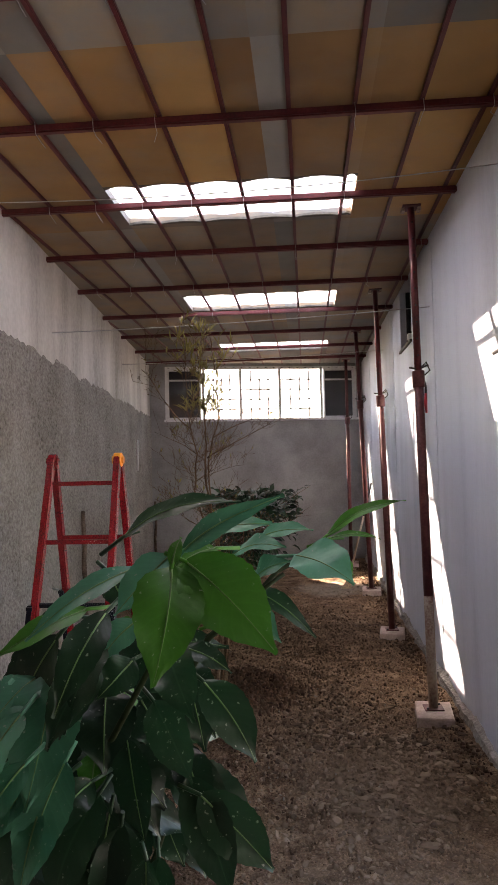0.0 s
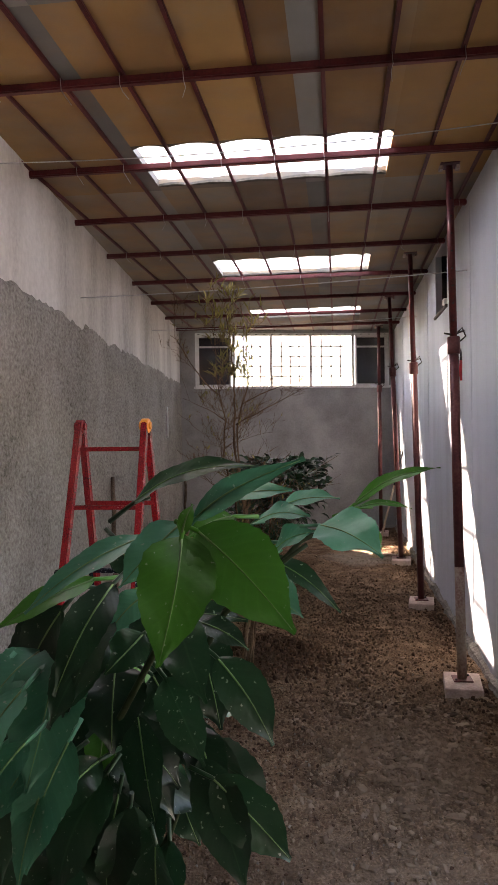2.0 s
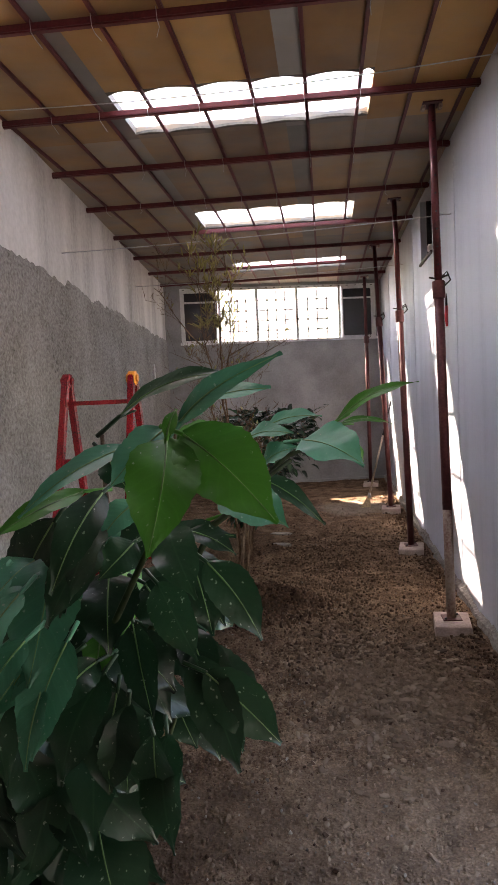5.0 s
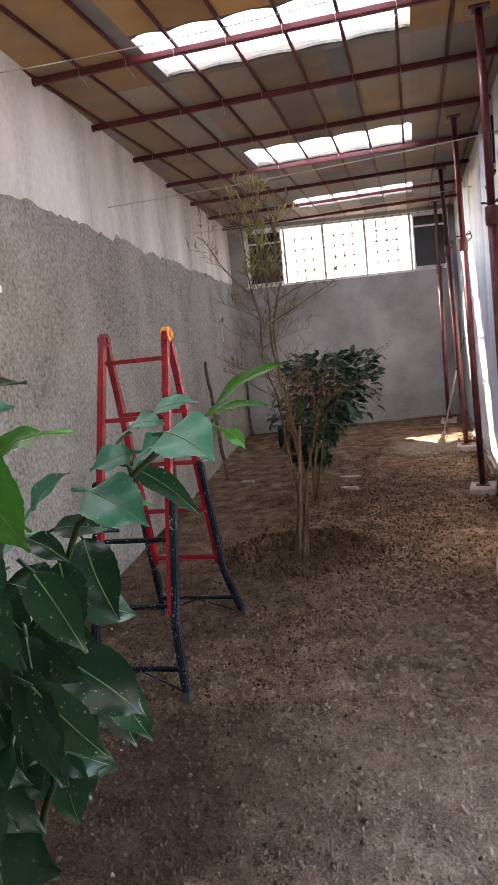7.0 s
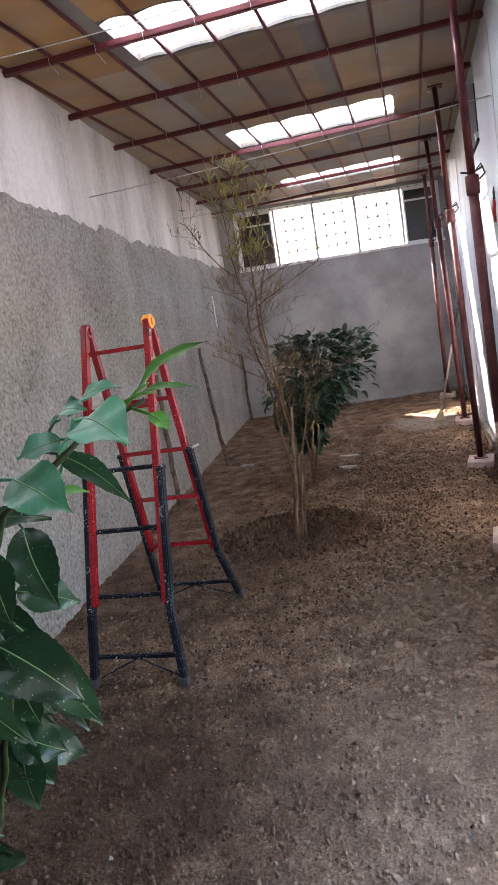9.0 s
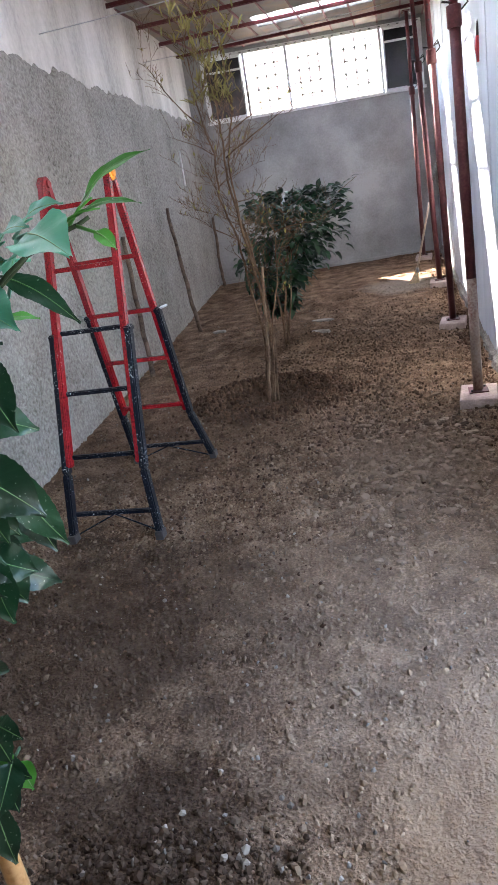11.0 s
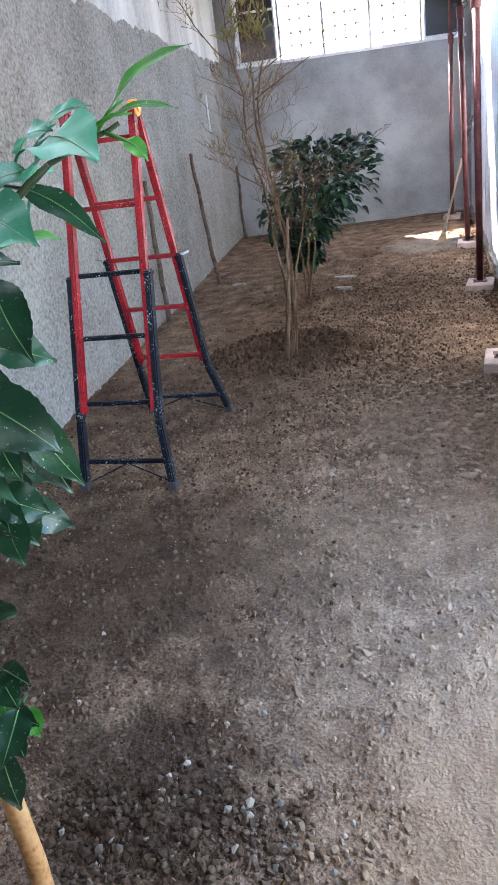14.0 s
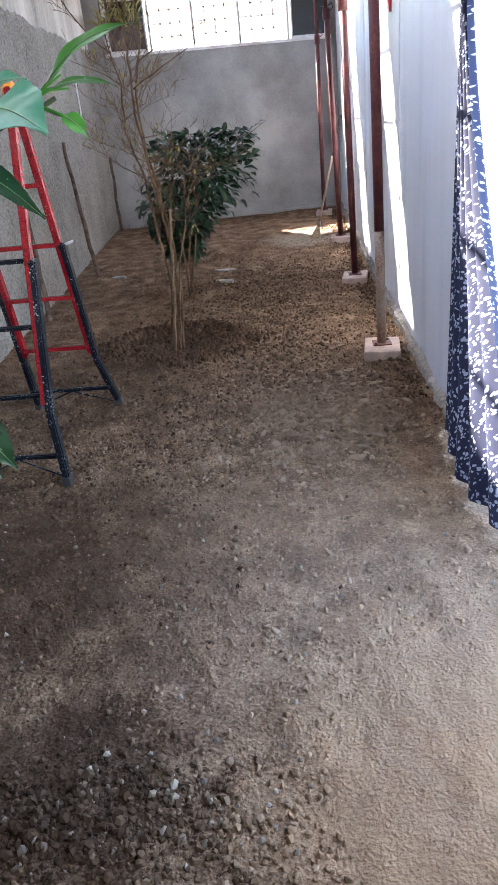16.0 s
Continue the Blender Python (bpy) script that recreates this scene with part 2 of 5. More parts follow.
    l.new(ab.outputs[0], ml.inputs[0])
    ml.inputs[1].default_value = -14.0
    sc = n.new("ShaderNodeMath")
    sc.operation = "MULTIPLY"
    sc.inputs[1].default_value = 62.0
    l.new(sp.outputs["X"], sc.inputs[0])
    l.new(sc.outputs[0], ml.inputs[2])
    l.new(ml.outputs[0], sn.inputs[0])
    hs = n.new("ShaderNodeMath")
    hs.operation = "MULTIPLY_ADD"
    l.new(sn.outputs[0], hs.inputs[0])
    hs.inputs[1].default_value = 0.014
    l.new(a.outputs["Fac"], hs.inputs[2])
    l.new(hs.outputs[0], bp.inputs["Height"])
    l.new(bp.outputs["Normal"], b.inputs["Normal"])
    t = n.new("ShaderNodeBsdfTranslucent")
    l.new(r.outputs["Color"], t.inputs["Color"])
    add = n.new("ShaderNodeMixShader")
    add.inputs[0].default_value = 0.25
    l.new(b.outputs[0], add.inputs[1])
    l.new(t.outputs[0], add.inputs[2])
    l.new(add.outputs[0], n["Material Output"].inputs["Surface"])
    return m


M["leaf"] = leaf_material("leaf", (0.004, 0.017, 0.008), (0.012, 0.052, 0.022), 0.36, 0.36, 0.665)
M["young_leaf"] = leaf_material("young_leaf", (0.022, 0.115, 0.014), (0.050, 0.215, 0.026), 0.42, 0.35, 0.69)
# paler copy of leaf: skylight sheen on upper leaves painted into the colour
M["skylit_leaf"] = leaf_material("skylit_leaf", (0.030, 0.150, 0.085), (0.065, 0.260, 0.160), 0.42, 0.45, 0.67)
M["midrib"] = material("midrib", two((0.10, 0.20, 0.07), 0.2), 20, 90, 0.5, 0.0)
M["bush_leaf"] = leaf_material("bush_leaf", (0.004, 0.016, 0.008), (0.020, 0.070, 0.026), 0.34, 0.4, 0.9)
M["dry_leaf"] = leaf_material("dry_leaf", (0.19, 0.18, 0.055), (0.34, 0.29, 0.10), 0.6, 0.3, 0.9)


def glass_like(name, tint, clear, rough=0.05, milky=(0.8, 0.85, 0.9)):
    """A pane: part of the light goes straight through, the rest is scattered through milky sheet."""
    m = bpy.data.materials.new(name)
    m.use_nodes = True
    n, l = m.node_tree.nodes, m.node_tree.links
    tr, tl, gl = n.new("ShaderNodeBsdfTransparent"), n.new("ShaderNodeBsdfTranslucent"), n.new("ShaderNodeBsdfGlossy")
    tr.inputs["Color"].default_value = (*tint, 1)
    tl.inputs["Color"].default_value = (*milky, 1)
    gl.inputs["Roughness"].default_value = rough
    a, b = n.new("ShaderNodeMixShader"), n.new("ShaderNodeMixShader")
    noise_t = n.new("ShaderNodeTexNoise")
    noise_t.inputs["Scale"].default_value = 5
    rmp = n.new("ShaderNodeMapRange")
    rmp.inputs["To Min"].default_value, rmp.inputs["To Max"].default_value = (1.0, 1.0) if clear > 0.9 else (clear * 0.8, clear * 1.15)
    l.new(noise_t.outputs["Fac"], rmp.inputs["Value"])
    l.new(rmp.outputs[0], a.inputs[0])
    l.new(tl.outputs[0], a.inputs[1])
    l.new(tr.outputs[0], a.inputs[2])
    b.inputs[0].default_value = 0.05
    l.new(a.outputs[0], b.inputs[1])
    l.new(gl.outputs[0], b.inputs[2])
    l.new(b.outputs[0], n["Material Output"].inputs["Surface"])
    return m


M["skylight_sheet"] = glass_like("skylight_sheet", (0.97, 0.98, 1.0), 0.78, 0.2)
M["window_glass"] = glass_like("window_glass", (0.95, 0.96, 0.97), 0.92, 0.03)
M["dark_glass"] = material("dark_glass", two((0.03, 0.03, 0.033), 0.2), 3, 40, 0.12, 0.0, spec=0.7)


def ceiling_material():
    m = bpy.data.materials.new("roof_sheet")
    m.use_nodes = True
    n, l = m.node_tree.nodes, m.node_tree.links
    b = n["Principled BSDF"]
    geo, sep = n.new("ShaderNodeNewGeometry"), n.new("ShaderNodeSeparateXYZ")
    l.new(geo.outputs["Position"], sep.inputs[0])
    a = n.new("ShaderNodeTexNoise")
    a.inputs["Scale"].default_value, a.inputs["Detail"].default_value = 2.2, 6
    l.new(geo.outputs["Position"], a.inputs["Vector"])
    # each sheet has its own shade
    mx = n.new("ShaderNodeMix")
    mx.inputs[0].default_value = 0.45
    l.new(a.outputs["Fac"], mx.inputs[2])
    l.new(geo.outputs["Random Per Island"], mx.inputs[3])
    r1 = n.new("ShaderNodeValToRGB")
    for el, (p, c) in zip(r1.color_ramp.elements, [(0.25, (0.22, 0.115, 0.042)), (0.75, (0.48, 0.275, 0.095))]):
        el.position, el.color = p, (*c, 1)
    l.new(mx.outputs[0], r1.inputs["Fac"])
    r2 = n.new("ShaderNodeValToRGB")
    for el, (p, c) in zip(r2.color_ramp.elements, [(0.25, (0.13, 0.125, 0.115)), (0.75, (0.27, 0.255, 0.225))]):
        el.position, el.color = p, (*c, 1)
    l.new(mx.outputs[0], r2.inputs["Fac"])
    att = n.new("ShaderNodeAttribute")
    att.attribute_name = "grey"
    mixc = n.new("ShaderNodeMix")
    mixc.data_type = "RGBA"
    damp = n.new("ShaderNodeTexNoise")
    damp.inputs["Scale"].default_value, damp.inputs["Detail"].default_value, damp.inputs["Roughness"].default_value = 1.6, 7, 0.65
    l.new(geo.outputs["Position"], damp.inputs["Vector"])
    spread = n.new("ShaderNodeMapRange")
    spread.inputs["From Min"].default_value, spread.inputs["From Max"].default_value = 0.35, 0.7
    spread.inputs["To Min"].default_value, spread.inputs["To Max"].default_value = -0.25, 0.5
    l.new(damp.outputs["Fac"], spread.inputs["Value"])
    both = n.new("ShaderNodeMath")
    both.operation, both.use_clamp = "ADD", True
    l.new(att.outputs["Fac"], both.inputs[0])
    l.new(spread.outputs[0], both.inputs[1])
    l.new(both.outputs[0], mixc.inputs[0])
    l.new(r1.outputs["Color"], mixc.inputs[6])
    l.new(r2.outputs["Color"], mixc.inputs[7])
    l.new(mixc.outputs[2], b.inputs["Base Color"])
    b.inputs["Roughness"].default_value = 0.75
    bp = n.new("ShaderNodeBump")
    bp.inputs["Strength"].default_value, bp.inputs["Distance"].default_value = 0.3, 0.01
    l.new(a.outputs["Fac"], bp.inputs["Height"])
    l.new(bp.outputs["Normal"], b.inputs["Normal"])
    return m


M["roof_sheet"] = ceiling_material()


def curtain_material():
    m = bpy.data.materials.new("printed_cotton")
    m.use_nodes = True
    n, l = m.node_tree.nodes, m.node_tree.links
    b = n["Principled BSDF"]
    tc = n.new("ShaderNodeTexCoord")
    wob = n.new("ShaderNodeTexNoise")
    wob.inputs["Scale"].default_value = 18
    l.new(tc.outputs["UV"], wob.inputs["Vector"])
    addv = n.new("ShaderNodeVectorMath")
    addv.operation = "MULTIPLY_ADD"
    l.new(wob.outputs["Color"], addv.inputs[0])
    addv.inputs[1].default_value = (0.05, 0.05, 0)
    l.new(tc.outputs["UV"], addv.inputs[2])
    v = n.new("ShaderNodeTexVoronoi")
    v.inputs["Scale"].default_value = 52
    l.new(addv.outputs[0], v.inputs["Vector"])
    r = n.new("ShaderNodeValToRGB")
    e = r.color_ramp.elements
    e[0].position, e[0].color = 0.31, (0.30, 0.34, 0.42, 1)
    e[1].position, e[1].color = 0.40, (0.008, 0.012, 0.040, 1)
    l.new(v.outputs["Distance"], r.inputs["Fac"])
    l.new(r.outputs["Color"], b.inputs["Base Color"])
    b.inputs["Roughness"].default_value = 0.9
    t, mx = n.new("ShaderNodeBsdfTranslucent"), n.new("ShaderNodeMixShader")
    l.new(r.outputs["Color"], t.inputs["Color"])
    mx.inputs[0].default_value = 0.05
    l.new(b.outputs[0], mx.inputs[1])
    l.new(t.outputs[0], mx.inputs[2])
    l.new(mx.outputs[0], n["Material Output"].inputs["Surface"])
    return m


M["curtain"] = curtain_material()


# ---- builders ----
def part(name, bm, mat, parent=None, label=""):
    """Links a bmesh as one mesh object, under a thing or a part."""
    me = bpy.data.meshes.new(name)
    bm.to_mesh(me)
    bm.free()
    me.materials.append(mat)
    ob = new(name, me)
    if parent:
        ob.parent = parent
    if label:
        ob["label"] = label
    return ob


def thing(name, at, label, category, group="", kind=""):
    ob = new(name)
    ob.location = at
    ob.empty_display_size = 0.05
    return tagged(ob, label, category, group, kind)


def rel(parent, p):
    return Vector(p) - Vector(parent.location)


def add_box(bm, lo, hi, bevel=0.0, m=None):
    c, s = (Vector(lo) + Vector(hi)) / 2, Vector(hi) - Vector(lo)
    g = bmesh.ops.create_cube(bm, size=1.0, matrix=Matrix.Translation(c) @ Matrix.Diagonal((*s, 1)))
    if bevel:
        es = list({e for v in g["verts"] for e in v.link_edges})
        g2 = bmesh.ops.bevel(bm, geom=es, offset=bevel, segments=2, affect="EDGES", profile=0.6)
    if m is not None:
        vs = g["verts"] if not bevel else list({v for f in g2["faces"] for v in f.verts} | {v for v in g["verts"] if v.is_valid})
        bmesh.ops.transform(bm, matrix=m, verts=vs)
    return bm


def box(lo, hi, bevel=0.0, m=None):
    return add_box(bmesh.new(), lo, hi, bevel, m)


def add_tube(bm, pts, radii, sides=8, caps=True):
    """A round tube along points with a radius at each."""
    pts = [Vector(p) for p in pts]
    if not hasattr(radii, "__len__"):
        radii = [radii] * len(pts)
    rings, side = [], None
    for i, p in enumerate(pts):
        d = (pts[min(i + 1, len(pts) - 1)] - pts[max(i - 1, 0)]).normalized()
        if side is None:
            side = d.orthogonal().normalized()
        side = (side - d * side.dot(d)).normalized()
        up = d.cross(side)
        rings.append([bm.verts.new(p + (side * math.cos(2 * math.pi * k / sides) + up * math.sin(2 * math.pi * k / sides)) * radii[i]) for k in range(sides)])
    for a, b in zip(rings, rings[1:]):
        for k in range(sides):
            f = bm.faces.new((a[k], a[(k + 1) % sides], b[(k + 1) % sides], b[k]))
            f.smooth = True
    if caps:
        bm.faces.new(rings[0][::-1])
        bm.faces.new(rings[-1])
    return bm


def tube(pts, radii, sides=8):
    return add_tube(bmesh.new(), pts, radii, sides)


def add_bar(bm, a, b, w, d, axis):
    """A rectangular bar from a to b; w along axis, d across."""
    a, b = Vector(a), Vector(b)
    z = (b - a).normalized()
    x = (Vector(axis) - z * z.dot(Vector(axis))).normalized()
    y = z.cross(x)
    r = []
    for p in (a, b):
        r.append([bm.verts.new(p + x * sx * w / 2 + y * sy * d / 2) for sx, sy in ((-1, -1), (1, -1), (1, 1), (-1, 1))])
    fs = [bm.faces.new(r[0][::-1]), bm.faces.new(r[1])]
    for k in range(4):
        fs.append(bm.faces.new((r[0][k], r[0][(k + 1) % 4], r[1][(k + 1) % 4], r[1][k])))
    es = list({e for f in fs for e in f.edges})
    bmesh.ops.recalc_face_normals(bm, faces=fs)
    bmesh.ops.bevel(bm, geom=es, offset=min(w, d) * 0.18, segments=2, affect="EDGES")
    return bm


def bar(a, b, w, d, axis=(1, 0, 0)):
    return add_bar(bmesh.new(), a, b, w, d, axis)


def fbm(x, y, z=0.0, octaves=4):
    return noise.fractal(Vector((x, y, z)), 1.0, 2.0, octaves)


def smooth(a, b, v):
    t = min(1, max(0, (v - a) / (b - a)))
    return t * t * (3 - 2 * t)


# ---- plan ----
RIGHT = 1.66          # inner face of the painted wall
BACK_A, BACK_B = 6.75, 0.20   # inner face of the end wall: y = A + B x
FRONT = -6.6


def left_x(y):
    return -1.36 - 0.087 * y


def back_y(x):
    return BACK_A + BACK_B * x


def roof_z(x):
    return 3.40 + 0.0 * x


TREE, BUSH = (0.0, 0.0), (-0.13, 1.72)


def ground_z(x, y):
    z = 0.035 * smooth(2.0, 5.0, y)
    z += 0.012 * fbm(x * 1.3, y * 1.3, 3) + 0.008 * fbm(x * 5, y * 5, 7) + 0.007 * fbm(x * 16, y * 16, 11, 3)
    rough = smooth(-0.15, 0.3, fbm(x * 0.9, y * 0.9, 21)) * (1 - smooth(0.3, 0.6, 0.9 - math.hypot(x - 1.5, y + 3.75)))
    z += (0.35 + rough) * 0.013 * abs(fbm(x * 30, y * 30, 5, 2))
    for (cx, cy), r in ((TREE, 0.47), (BUSH, 0.3), ((0.2, 3.6), 0.3)):
        d = math.hypot(x - cx, (y - cy) * 1.15)
        z += 0.05 * math.exp(-((d - r) / 0.09) ** 2) - 0.03 * math.exp(-(d / (r * 0.6)) ** 2)
    d = math.hypot((x - 0.35) / 0.5, (y + 3.8) / 0.25)
    z += 0.035 * math.exp(-d * d)
    return z


# ---- large structure ----
def ground():
    xs = [-60, -25, -10, -5, -3.2] + [-2.6 + 0.1 * i for i in range(13)] + [-1.38 + 0.018 * i for i in range(170)] + [1.72 + 0.09 * i for i in range(8)] + [2.6, 5, 10, 25, 60]
    ys = [-60, -30, -15, -11] + [-9.7 + 0.4 * i for i in range(12)] + [-5.1 + 0.018 * i for i in range(340)] + [1.03 + 0.03 * i for i in range(210)] + [8.4, 10, 16, 30, 60]
    verts = [(x, y, ground_z(x, y) if -2.6 < x < 1.86 and -9.8 < y < 7.5 else -0.02) for y in ys for x in xs]
    w = len(xs)
    faces = [(j * w + i, j * w + i + 1, (j + 1) * w + i + 1, (j + 1) * w + i) for j in range(len(ys) - 1) for i in range(w - 1)]
    me = bpy.data.meshes.new("ground")
    me.from_pydata(verts, [], faces)
    me.polygons.foreach_set("use_smooth", [True] * len(faces))
    me.materials.append(M["soil"])
    tagged(new("ground", me), "bare brown dirt ground strewn with gravel", "ground", kind="structure")


def pebble(bm, c, r, rnd):
    m = Matrix.Translation(c) @ Euler((rnd.uniform(0, 6), rnd.uniform(0, 6), rnd.uniform(0, 6))).to_matrix().to_4x4() @ Matrix.Diagonal((r * rnd.uniform(0.8, 1.3), r * rnd.uniform(0.6, 1.0), r * rnd.uniform(0.4, 0.7), 1))
    g = bmesh.ops.create_icosphere(bm, subdivisions=1, radius=1.0, matrix=m)
    for v in g["verts"]:
        v.co += Vector((rnd.uniform(-1, 1), rnd.uniform(-1, 1), rnd.uniform(-1, 1))) * r * 0.2


def scatter(name, label, mat, count, place, size, rnd, flat=1.0):
    """Loose stones as one sheet of geometry, copied from a few rough shapes."""
    shapes = []
    for k in range(6):
        b = bmesh.new()
        pebble(b, (0, 0, 0), 1.0, rnd)
        b.verts.ensure_lookup_table()
        shapes.append((np.array([v.co[:] for v in b.verts]), np.array([[v.index for v in f.verts] for f in b.faces])))
        b.free()
    vs, fs, n0 = [], [], 0
    for _ in range(count):
        x, y = place(rnd)
        r = size(rnd)
        if math.hypot(x - 1.48, y + 3.72) < 0.55 and r > 0.0035:   # the sand by the doorway is smooth
            r = 0.0025
        v, f = shapes[rnd.randrange(6)]
        a = rnd.uniform(0, 6.28)
        rot = np.array([[math.cos(a), -math.sin(a), 0], [math.sin(a), math.cos(a), 0], [0, 0, 1]])
        vs.append(v @ rot.T * np.array((r, r, r * flat)) + np.array((x, y, ground_z(x, y) + r * 0.15)))
        fs.append(f + n0)
        n0 += len(v)
    me = bpy.data.meshes.new(name)
    me.from_pydata(np.concatenate(vs).tolist(), [], np.concatenate(fs).tolist())
    me.materials.append(mat)
    return tagged(new(name, me), label, "gravel", kind="stuff")


def wall_slab(bm, y0, y1, z0, z1, x_in, x_out):
    """A slab of the right wall."""
    add_box(bm, (x_in, y0, z0), (x_out, y1, z1))


LEFT_WIN = (-2.45, -1.66, 2.03, 2.80)   # y0, y1, z0, z1 of the window in the rough wall
SIDE_WIN = (1.40, 2.12, 2.78, 3.38)    # y0, y1, z0, z1 of the opening in the painted wall
DOOR = (-4.30, -1.68, 2.12)            # y0, y1, height of the doorway; unseen near part widened to let light in


def right_wall():
    bm = bmesh.new()
    a, b, z0, z1 = SIDE_WIN
    d0, d1, dh = DOOR
    top = 3.40
    for y0, y1, lo, hi in ((FRONT - 0.2, d0, -0.3, top), (d0, d1, dh, top), (d1, a, -0.3, top), (a, b, -0.3, z0), (a, b, z1, top), (b, 7.3, -0.3, top)):
        wall_slab(bm, y0, y1, lo, hi, RIGHT, RIGHT + 0.16)
    tagged(part("wall_east", bm, M["blue_paint"]), "pale blue-grey painted wall with faint drip streaks", "wall", kind="structure")
    # joints of the sheets
    for y in (0.32, 2.75, 4.2, 5.6):
        bm = box((RIGHT - 0.005, y - 0.015, 0.02), (RIGHT + 0.002, y + 0.02, roof_z(RIGHT) - 0.1), 0.002)
        tagged(part("wall_joint", bm, M["blue_paint"]), "narrow painted joint strip on the wall", "trim", kind="structure")
    # rough footing along the foot of the wall
    rnd = random.Random(4)
    bm = bmesh.new()
    ys = np.arange(-1.62, 7.0, 0.06)
    prev = None
    for y in ys:
        w, h = 0.025 + 0.05 * abs(fbm(y * 3, 1)) + rnd.uniform(0, 0.012), 0.06 + 0.05 * fbm(y * 2, 5) + rnd.uniform(-0.01, 0.01)
        g = ground_z(RIGHT - w, y)
        row = [bm.verts.new((RIGHT - w - 0.01, y, g - 0.03)), bm.verts.new((RIGHT - w * 0.8, y, g + h * 0.6)), bm.verts.new((RIGHT + 0.01, y, g + h))]
        if prev:
            for i in range(2):
                bm.faces.new((prev[i], prev[i + 1], row[i + 1], row[i]))
        prev = row
    tagged(part("wall_footing", bm, M["rough_render"]), "crumbling cement footing along the painted wall", "trim", kind="structure")


def left_wall():
    bm = bmesh.new()
    wa, wb, wz0, wz1 = LEFT_WIN
    for y0, y1, z0, z1 in ((FRONT - 0.2, wa, -0.3, 3.40), (wa, wb, -0.3, wz0), (wa, wb, wz1, 3.40), (wb, 7.2, -0.3, 3.40)):
        v = [(left_x(y0), y0), (left_x(y1), y1), (left_x(y1) - 0.22, y1), (left_x(y0) - 0.22, y0)]
        lo, hi = [bm.verts.new((x, y, z0)) for x, y in v], [bm.verts.new((x, y, z1)) for x, y in v]
        bm.faces.new(lo[::-1]), bm.faces.new(hi)
        for k in range(4):
            bm.faces.new((lo[k], lo[(k + 1) % 4], hi[(k + 1) % 4], hi[k]))
    bmesh.ops.recalc_face_normals(bm, faces=bm.faces)
    tagged(part("wall_west", bm, M["plaster"]), "stained beige plaster wall, bare above the rough render", "wall", kind="structure")
    # thick rough render below a ragged edge
    step = 0.035
    ys = np.arange(FRONT, 6.45, step)
    rows = 78
    verts, faces = [], []
    for y in ys:
        y = float(y)
        top = 2.56 - 0.008 * max(y, -1.5) + 0.06 * fbm(y * 1.7, 2) + 0.04 * fbm(y * 9, 4)
        for j in range(rows + 1):
            z = -0.1 + (top + 0.1) * j / rows
            d = 0.020 + 0.010 * fbm(y * 4, z * 4, 1) + 0.015 * fbm(y * 15, z * 15, 9, 3)
            if j == rows:
                d = -0.004
            verts.append((left_x(y) + max(d, 0.003 if j < rows else -0.004), y, z))
    w = rows + 1
    for i in range(len(ys) - 1):
        for j in range(rows):
            if wa - step < float(ys[i]) < wb and wz0 - 0.03 < verts[i * w + j][2] < wz1:
                continue
            faces.append((i * w + j, (i + 1) * w + j, (i + 1) * w + j + 1, i * w + j + 1))
    me = bpy.data.meshes.new("wall_render")
    me.from_pydata(verts, [], faces)
    me.polygons.foreach_set("use_smooth", [True] * len(faces))
    me.materials.append(M["rough_render"])
    tagged(new("wall_render", me), "thick grey roughcast render with a ragged upper edge", "wall", kind="structure")


WIN = (-1.66, 1.56, 2.43, 3.35)   # x0, x1, z0, z1 of the long window in the end wall
BACK_TURN = math.degrees(math.atan(BACK_B))


def on_back(x, depth, z):
    """A point on the end wall; depth is measured out through it."""
    c = Vector((x, back_y(x), z))
    n = Vector((-BACK_B, 1, 0)).normalized()
    return c + n * depth


def back_box(bm, x0, x1, z0, z1, d0, d1):
    """A box in the plane of the end wall."""
    r = [[bm.verts.new(on_back(x, d, z)) for x, z in ((x0, z0), (x1, z0), (x1, z1), (x0, z1))] for d in (d0, d1)]
    fs = [bm.faces.new(r[0]), bm.faces.new(r[1][::-1])]
    for k in range(4):
        fs.append(bm.faces.new((r[0][(k + 1) % 4], r[0][k], r[1][k], r[1][(k + 1) % 4])))
    return bm


def yard():
    # unseen pale slab, added as a reflector that throws light through the doorway
    bm = box((RIGHT + 0.165, -14.0, -0.2), (16.0, 12.0, -0.004))
    tagged(part("pavement", bm, M["concrete"]), "pale concrete slab added outside the doorway to bounce light in", "pavement", kind="structure")


def back_wall():
    bm = bmesh.new()
    x0, x1, z0, z1 = WIN
    for a, b, lo, hi in ((-2.3, x0, -0.3, 3.40), (x0, x1, -0.3, z0), (x0, x1, z1, 3.40), (x1, 2.0, -0.3, 3.40)):
        back_box(bm, a, b, lo, hi, 0.0, 0.2)
    bmesh.ops.recalc_face_normals(bm, faces=bm.faces)
    tagged(part("wall_north", bm, M["cement"]), "smooth grey cement wall below a long window", "wall", kind="structure")
    bm = back_box(bmesh.new(), -1.92, 1.66, 0.0, 0.075, -0.03, 0.002)
    bmesh.ops.recalc_face_normals(bm, faces=bm.faces)
    tagged(part("wall_kerb", bm, M["cement"]), "low cement ledge at the foot of the end wall", "trim", kind="structure")


def front_wall():
    # unseen wall behind the camera, raised to the roof to block sky light
    bm = box((-1.2, FRONT - 0.2, -0.3), (1.9, FRONT, 3.38))
    tagged(part("wall_south", bm, M["plaster"]), "unseen plain beige end wall, closed to the roof against sky light", "wall", kind="structure")


# the first skylight is unseen, added to light the plant and near ground
SKYLIGHTS = ((-3.95, -3.27), (-0.87, -0.19), (1.93, 2.63), (4.75, 5.45))
SKY_X = (-0.56, 1.02)
